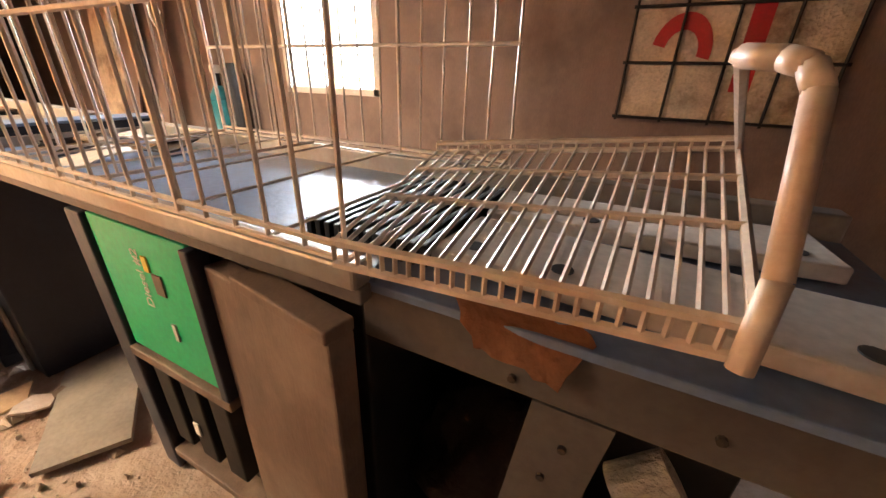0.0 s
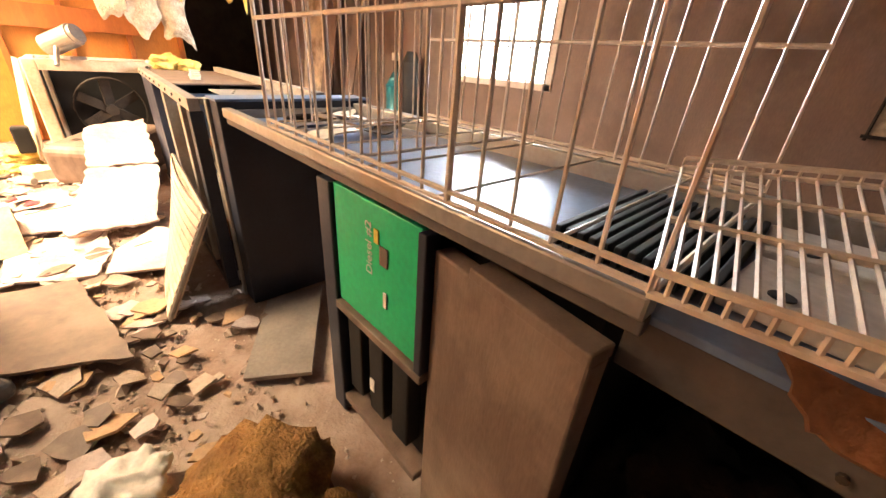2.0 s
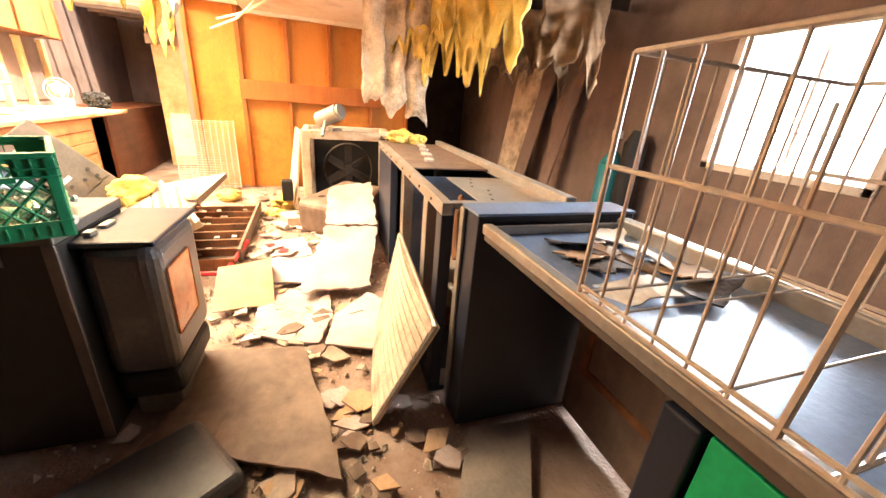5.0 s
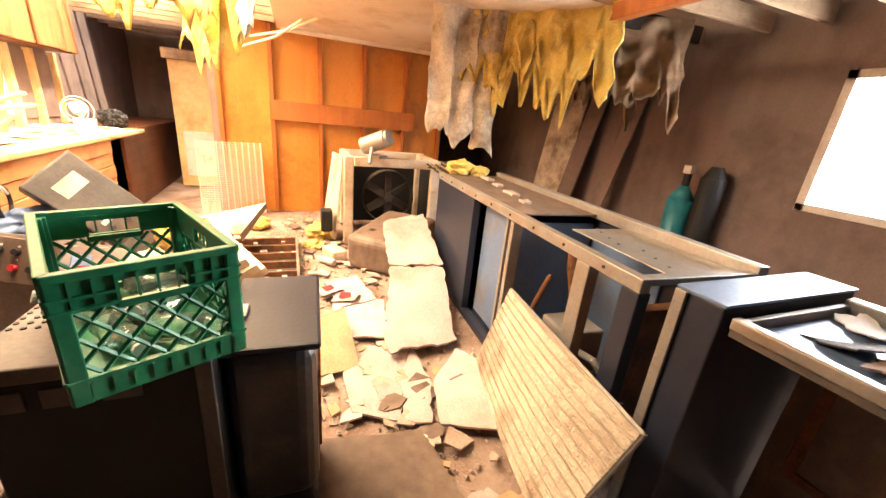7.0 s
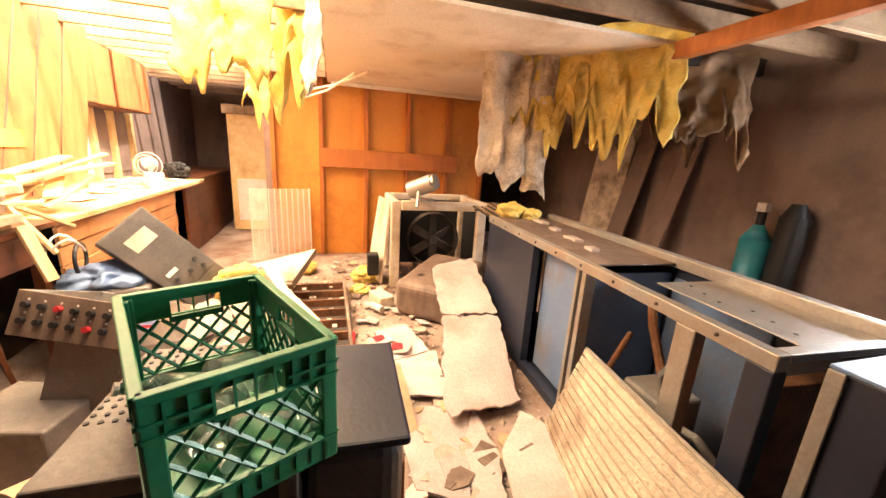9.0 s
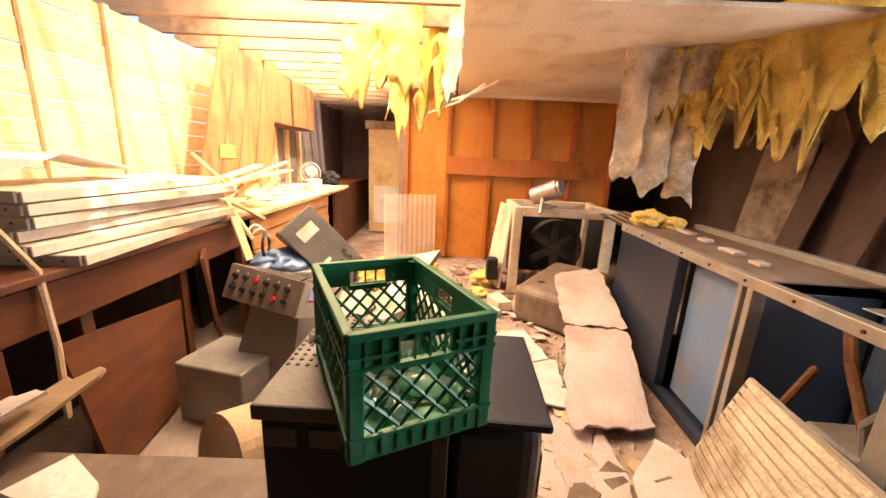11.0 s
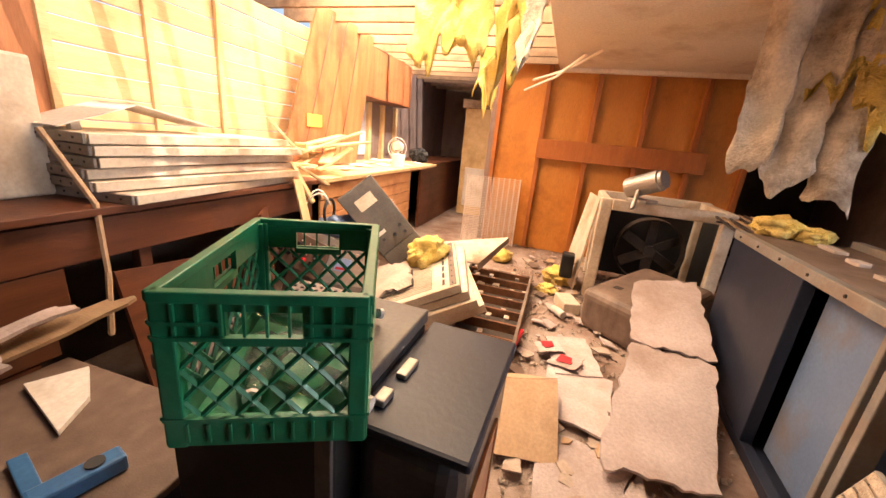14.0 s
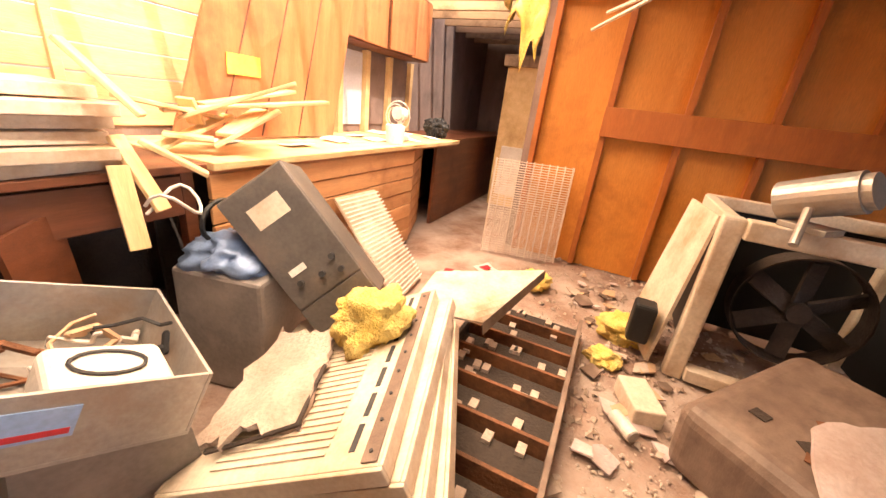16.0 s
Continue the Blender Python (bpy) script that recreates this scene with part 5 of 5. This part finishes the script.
for k, (y, a) in enumerate(((2.1, -5), (2.36, 4))):
    wp = thing("white_perforated_plate", Matrix.Translation((0.62, y + 0.06, 1.0)) @ pose(0, 0, 0, 0, 0, a), "dusty white steel plate with round holes in the tray", "metal plate", "white plates in the tray")
    part("plate", box((-0.3, -0.09, 0), (0.28, 0.09, 0.03), 0.005), M_WHITE, wp)
    for q in (-0.24, -0.1, 0.22):
        part("hole", rod((q, -0.05, 0.03), (q, -0.05, 0.032), 0.016, 12), M_INK, wp)
rw = thing("rotten_wood", Matrix.Translation((0.4, FY - 0.0, 0.95)), "orange-brown rotten wood flake on the beam", "wood scrap")
partw("flake", patch((0.4, 2.03, 1.0), (0.58, 2.03, 1.0), (0.55, 1.985, 0.94), (0.44, 1.99, 0.955), 8, 5, 0.02, 0.04, 0, 0.06, 3), M_RUST, rw)
for k in range(9):
    x, y = rnd.uniform(-1.45, -0.95), rnd.uniform(2.12, 2.5)
    c = thing("charred_scrap", Matrix.Translation((x, y, 0.997)) @ pose(0, 0, 0, 0, 0, 40 * k), "charred paper and plastic scrap in the tray", "scrap", "charred scraps in the tray")
    part("flake", patch((-0.1, -0.05, 0.02), (0.1, -0.06, 0.025), (0.08, 0.06, 0.02), (-0.11, 0.05, 0.03), 6, 5, 0.006, 0.05, 0, 0.1, k), (M_DARK, M_JOIST, M_PAPER)[k % 3], c)
pl = thing("grey_plate", Matrix.Translation((-1.2, 1.9, 0)), "flat grey plate lying on the floor by the dispenser", "metal plate")
partw("plate", patch((-1.5, 2.0, 0.03), (-1.0, 1.72, 0.03), (-0.84, 1.95, 0.05), (-1.45, 2.3, 0.05), 4, 4, 0.02), M_GREY, pl)
cu = thing("dark_cushion", Matrix.Translation((-1.50, 0.72, 0)) @ pose(0, 0, 0, 0, 0, 35), "dark grey-brown flat cushion on the floor", "cushion")
part("pad", add_box(bmesh.new(), (-0.2, -0.26, 0.0), (0.22, 0.26, 0.09), None, 0.04), M_STOVE, cu)

# louvred panel leaning on the frame
A, Bq, Cq, Dq = Vector((-2.61, 1.88, 0.62)), Vector((-2.76, 1.8, 0.02)), Vector((-1.64, 1.57, 0.02)), Vector((-1.58, 1.82, 0.56))
lv = thing("louvred_panel", Matrix.Translation((-2.2, 1.7, 0)), "dusty beige ribbed panel leaning on the steel frame", "panel")
partw("sheet", patch(Bq, Cq, Dq, A, 8, 8, 0.02, 0, 0.03), M_CREAM, lv)
for k in range(13):
    f = (k + 0.5) / 13
    f0, f1 = f - 0.028, f + 0.028
    o = Vector((0.0, -0.012, 0.012))
    partw("slat", patch(Bq.lerp(A, f0) + o, Cq.lerp(Dq, f0) + o, Cq.lerp(Dq, f1) + o, Bq.lerp(A, f1) + o, 8, 1, 0.006, 0, 0.03), M_FOIL, lv)
partw("edge_frame", tube([A, Bq, Cq, Dq, A], 0.012, 6), M_STEEL, lv)

# ---- wire cage and shelf on the dispenser ----
cg = thing("wire_cage", Matrix.Translation((-0.5, 2.2, 1.045)), "open cream wire cage standing on the dispenser", "wire cage")
X0, X1, Y0, Y1, Z0, Z1 = -0.94, 0.27, 1.95, 2.62, 1.056, 1.57
for y in (Y0, Y1):
    for z in (Z0, Z0 + 0.02 if y == Y0 else Z0 + 0.015, Z0 + 0.3, Z1):
        partw("rail", rod((X0, y, z), (X1, y, z + (0.03 if z == Z1 else 0)), 0.0055, 6), M_WIRE, cg)
    n = 17
    for k in range(n + 1):
        x = X0 + (X1 - X0) * k / n
        top = Z1 if y == Y0 else (Z1 if k % 2 else Z1 - 0.04)
        partw("upright_wire", rod((x, y, Z0), (x + rnd.uniform(-0.01, 0.01), y, top + 0.03 * k / n), 0.0036 if k % 6 else 0.0065, 6), M_WIRE, cg)
for x in (X0, -0.45, X1):
    for z in (Z0, Z1 + (0.03 if x > 0 else 0)):
        partw("cross_rail", rod((x, Y0, z), (x, Y1, z), 0.005, 6), M_WIRE, cg)
    if x != X1:
        for k in range(1, 9):
            y = Y0 + (Y1 - Y0) * k / 9
            partw("upright_wire", rod((x, y, Z0), (x, y, Z1), 0.0034, 6), M_WIRE, cg)
for k in range(5):
    x = X0 + 0.1 + k * 0.24
    partw("floor_wire", rod((x, Y0, Z0), (x, Y1, Z0), 0.0034, 6), M_WIRE, cg)
ws = thing("wire_shelf", Matrix.Translation((0.4, 2.3, 1.05)), "cream coated wire shelf with a bent tube end", "wire shelf")
P00, P10, P11, P01 = Vector((0.27, 1.93, 1.09)), Vector((0.68, 1.935, 1.11)), Vector((0.75, 2.55, 1.165)), Vector((0.13, 2.46, 1.106))
for f, r in ((0, 0.006), (0.33, 0.006), (0.66, 0.006), (1, 0.006)):
    partw("rail", rod(P00.lerp(P01, f), P10.lerp(P11, f), r, 6), M_WIRE, ws)
    if f in (0, 1):
        d = Vector((0, 0, -0.03 if f == 0 else 0.02))
        partw("rail", rod(P00.lerp(P01, f) + d, P10.lerp(P11, f) + d, r, 6), M_WIRE, ws)
for k in range(24):
    f = k / 23
    a, b = P00.lerp(P10, f), P01.lerp(P11, f)
    partw("wire", tube([a + Vector((0, 0, -0.03)), a, b, b + Vector((0, 0, 0.02))], 0.0032, 5), M_WIRE, ws)
partw("end_rail", rod(P10, P11, 0.006, 6), M_WIRE, ws)
TUBE = [(0.676, 1.918, 1.08), (0.68, 1.935, 1.15), (0.674, 1.985, 1.272), (0.668, 1.997, 1.288), (0.655, 2.01, 1.293), (0.632, 2.035, 1.296)]
partw("end_tube", tube(TUBE, 0.0095, 12), M_WIRE, ws, "thick cream bent tube", True)
partw("end_wire", rod(TUBE[-1], P11, 0.006, 6), M_WIRE, ws)

# ---- right wall: cylinder, panels, sign ----
gc = thing("gas_cylinder", Matrix.Translation((-3.55, 4.36, 0)), "teal gas cylinder with a dark valve by the wall", "gas cylinder")
part("body", rod((0, 0, 0), (0, 0, 1.0), 0.12, 24), M_TEAL, gc, smooth=True)
part("shoulder", rod((0, 0, 1.0), (0, 0, 1.14), 0.12, 24, 0.04), M_TEAL, gc, smooth=True)
part("valve", rod((0, 0, 1.14), (0, 0, 1.26), 0.035, 12), M_BLACK, gc)
part("cap", box((-0.04, -0.04, 1.26), (0.04, 0.04, 1.34), 0.006), M_WHITE, gc)
dc = thing("dark_cylinder", Matrix.Translation((-3.3, 4.38, 0)), "black gas cylinder beside the teal one", "gas cylinder")
part("body", rod((0, 0, 0), (0, 0, 1.25), 0.11, 24), M_BLACK, dc)
part("collar", rod((0, 0, 1.25), (0, 0, 1.36), 0.1, 20, 0.05), M_BLACK, dc)
wp = thing("pale_panel", Matrix.Translation((-5.8, 4.4, 0)), "pale dusty panel leaning against the dark wall", "panel")
partw("sheet", patch((-6.2, 4.3, 0.0), (-5.45, 4.3, 0.0), (-5.4, 4.5, 2.05), (-6.1, 4.5, 2.05), 4, 6, 0.02), M_FOIL, wp)
for k, (x, w, t) in enumerate(((-5.2, 0.3, 2.3), (-4.75, 0.05, 1.7), (-4.6, 0.2, 2.2))):
    p = thing("leaning_plank", Matrix.Translation((x, 4.4, 0)), "sooty plank leaning against the wall", "plank", "planks leaning on the wall")
    partw("plank", patch((x - w, 4.2, 0), (x, 4.2, 0), (x + 0.25, 4.5, t), (x + 0.25 - w, 4.5, t), 2, 6, 0.02), M_WALL if k != 1 else M_FOIL, p)
sg = thing("caged_sign", Matrix.Translation((0.85, 4.54, 0.9)), "dirty white sign with a red arch behind dark bars", "sign")
partw("board", box((0.4, 4.52, 1.08), (1.45, 4.545, 1.95), 0.004), M_FOIL, sg)
ab = bmesh.new()
for k in range(16):
    a0, a1 = math.pi * k / 16 - 0.2, math.pi * (k + 1) / 16 - 0.2
    q = [(0.68 + r * math.cos(a), 4.514, 1.46 + r * 1.3 * math.sin(a)) for r, a in ((0.09, a0), (0.16, a0), (0.16, a1), (0.09, a1))]
    vv = [ab.verts.new(p) for p in q] + [ab.verts.new((p[0], 4.519, p[2])) for p in q]
    for f in ((0, 1, 2, 3), (7, 6, 5, 4), (0, 4, 5, 1), (2, 6, 7, 3), (1, 5, 6, 2), (3, 7, 4, 0)):
        ab.faces.new([vv[i] for i in f])
partw("red_arch", ab, M_RED, sg)
partw("red_band", box((0.98, 4.514, 1.25), (1.08, 4.519, 1.8), 0), M_RED, sg)
for k in range(5):
    partw("bar", rod((0.4 + k * 0.262, 4.5, 1.06), (0.4 + k * 0.262, 4.5, 1.97), 0.009, 6), M_BLACK, sg)
for z in (1.08, 1.4, 1.7, 1.95):
    partw("bar", rod((0.38, 4.495, z), (1.47, 4.495, z), 0.009, 6), M_BLACK, sg)

# ---- hanging insulation ----
def hanging(name, a, b, drop, mat, label, seed, spikes=6, thick=0.05, sway=0.12, ragged=0.55):
    r = random.Random(seed)
    a, b = Vector(a), Vector(b)
    n, rows = max(8, int((b - a).length / 0.02)), 16
    side = (b - a).normalized()
    nor = side.cross(Vector((0, 0, 1)))
    ln = [drop * (0.72 + ragged * (0.9 * noise.noise(Vector((i / n * spikes * 1.3, seed, 0))) + 0.35 * noise.noise(Vector((i * 0.31, seed, 3))) + 0.1 * r.random())) for i in range(n + 1)]
    bm = bmesh.new()
    g = [[], []]
    for s in (0, 1):
        for j in range(rows + 1):
            for i in range(n + 1):
                f = j / rows
                th = thick * (1 - f * 0.75) * (0.7 + 0.6 * noise.noise(Vector((i * 0.14, j * 0.4, seed))))
                p = a.lerp(b, i / n) - Vector((0, 0, ln[i] * f)) + nor * (sway * f * f + 0.09 * noise.noise(Vector((i * 0.1, j * 0.3, seed + 5))) + (th if s else -th))
                p += side * (0.05 * noise.noise(Vector((i * 0.14, j * 0.5, seed + 9))) * f)
                g[s].append(bm.verts.new(p))
    w = n + 1
    for j in range(rows):
        for i in range(n):
            q = (j * w + i, j * w + i + 1, (j + 1) * w + i + 1, (j + 1) * w + i)
            bm.faces.new([g[0][k] for k in q])
            bm.faces.new([g[1][k] for k in q[::-1]])
    rim = [i for i in range(w)] + [j * w + n for j in range(1, rows + 1)] + [rows * w + i for i in range(n - 1, -1, -1)] + [j * w for j in range(rows - 1, 0, -1)]
    for p, q in zip(rim, rim[1:] + rim[:1]):
        bm.faces.new((g[0][p], g[0][q], g[1][q], g[1][p]))
    t = thing(name, Matrix.Translation(a), label, "insulation", "insulation hanging from the ceiling")
    partw("batt", bm, mat, t, smooth=True)


hanging("insulation_batt", (-4.35, 2.45, 2.68), (-3.5, 3.1, 2.68), 1.15, M_YELLOW, "ragged yellow glass wool hanging from the ceiling", 3, 5)
hanging("insulation_batt", (-4.5, 2.1, 2.68), (-4.1, 2.7, 2.68), 1.05, M_YELLOW, "torn yellow glass wool batt hanging down", 8, 3)
for k, (y, d) in enumerate(((1.86, 1.4), (2.06, 1.5), (2.28, 1.62))):
    hanging("insulation_strip", (-4.45 + 0.05 * k, y, 2.6), (-4.35 + 0.05 * k, y + 0.2, 2.6), d * 1.1, M_FOIL, "paper-faced insulation strip hanging, torn and stained", 12 + k, 1, 0.07, 0.05, 0.12)
hanging("insulation_batt", (-4.2, -0.4, 2.72), (-4.1, 0.2, 2.72), 0.95, M_YELLOW, "thin yellow glass wool shreds hanging between joists", 21, 4, 0.03)
hanging("insulation_batt", (-4.3, 0.2, 2.7), (-4.2, 0.45, 2.7), 1.05, M_YELLOW, "yellow glass wool shred hanging beside a strip", 25, 2, 0.03)
hanging("insulation_strip", (-4.15, 0.4, 2.72), (-4.1, 0.52, 2.72), 0.95, M_FOIL, "grey paper-faced strip hanging from a joist", 27, 1, 0.02)
hanging("insulation_batt", (-6.0, -0.35, 2.6), (-5.95, -0.1, 2.6), 0.9, M_YELLOW, "pale shreds of glass wool at the passage", 31, 2, 0.02)
for k, x in enumerate((-5.3, -4.6, -4.1)):
    hanging("insulation_batt", (x, 3.6, 2.6), (x + 0.35, 4.1, 2.6), 0.95, M_JOIST, "sooty brown insulation sagging from the joists", 40 + k, 2, 0.04, 0.3)
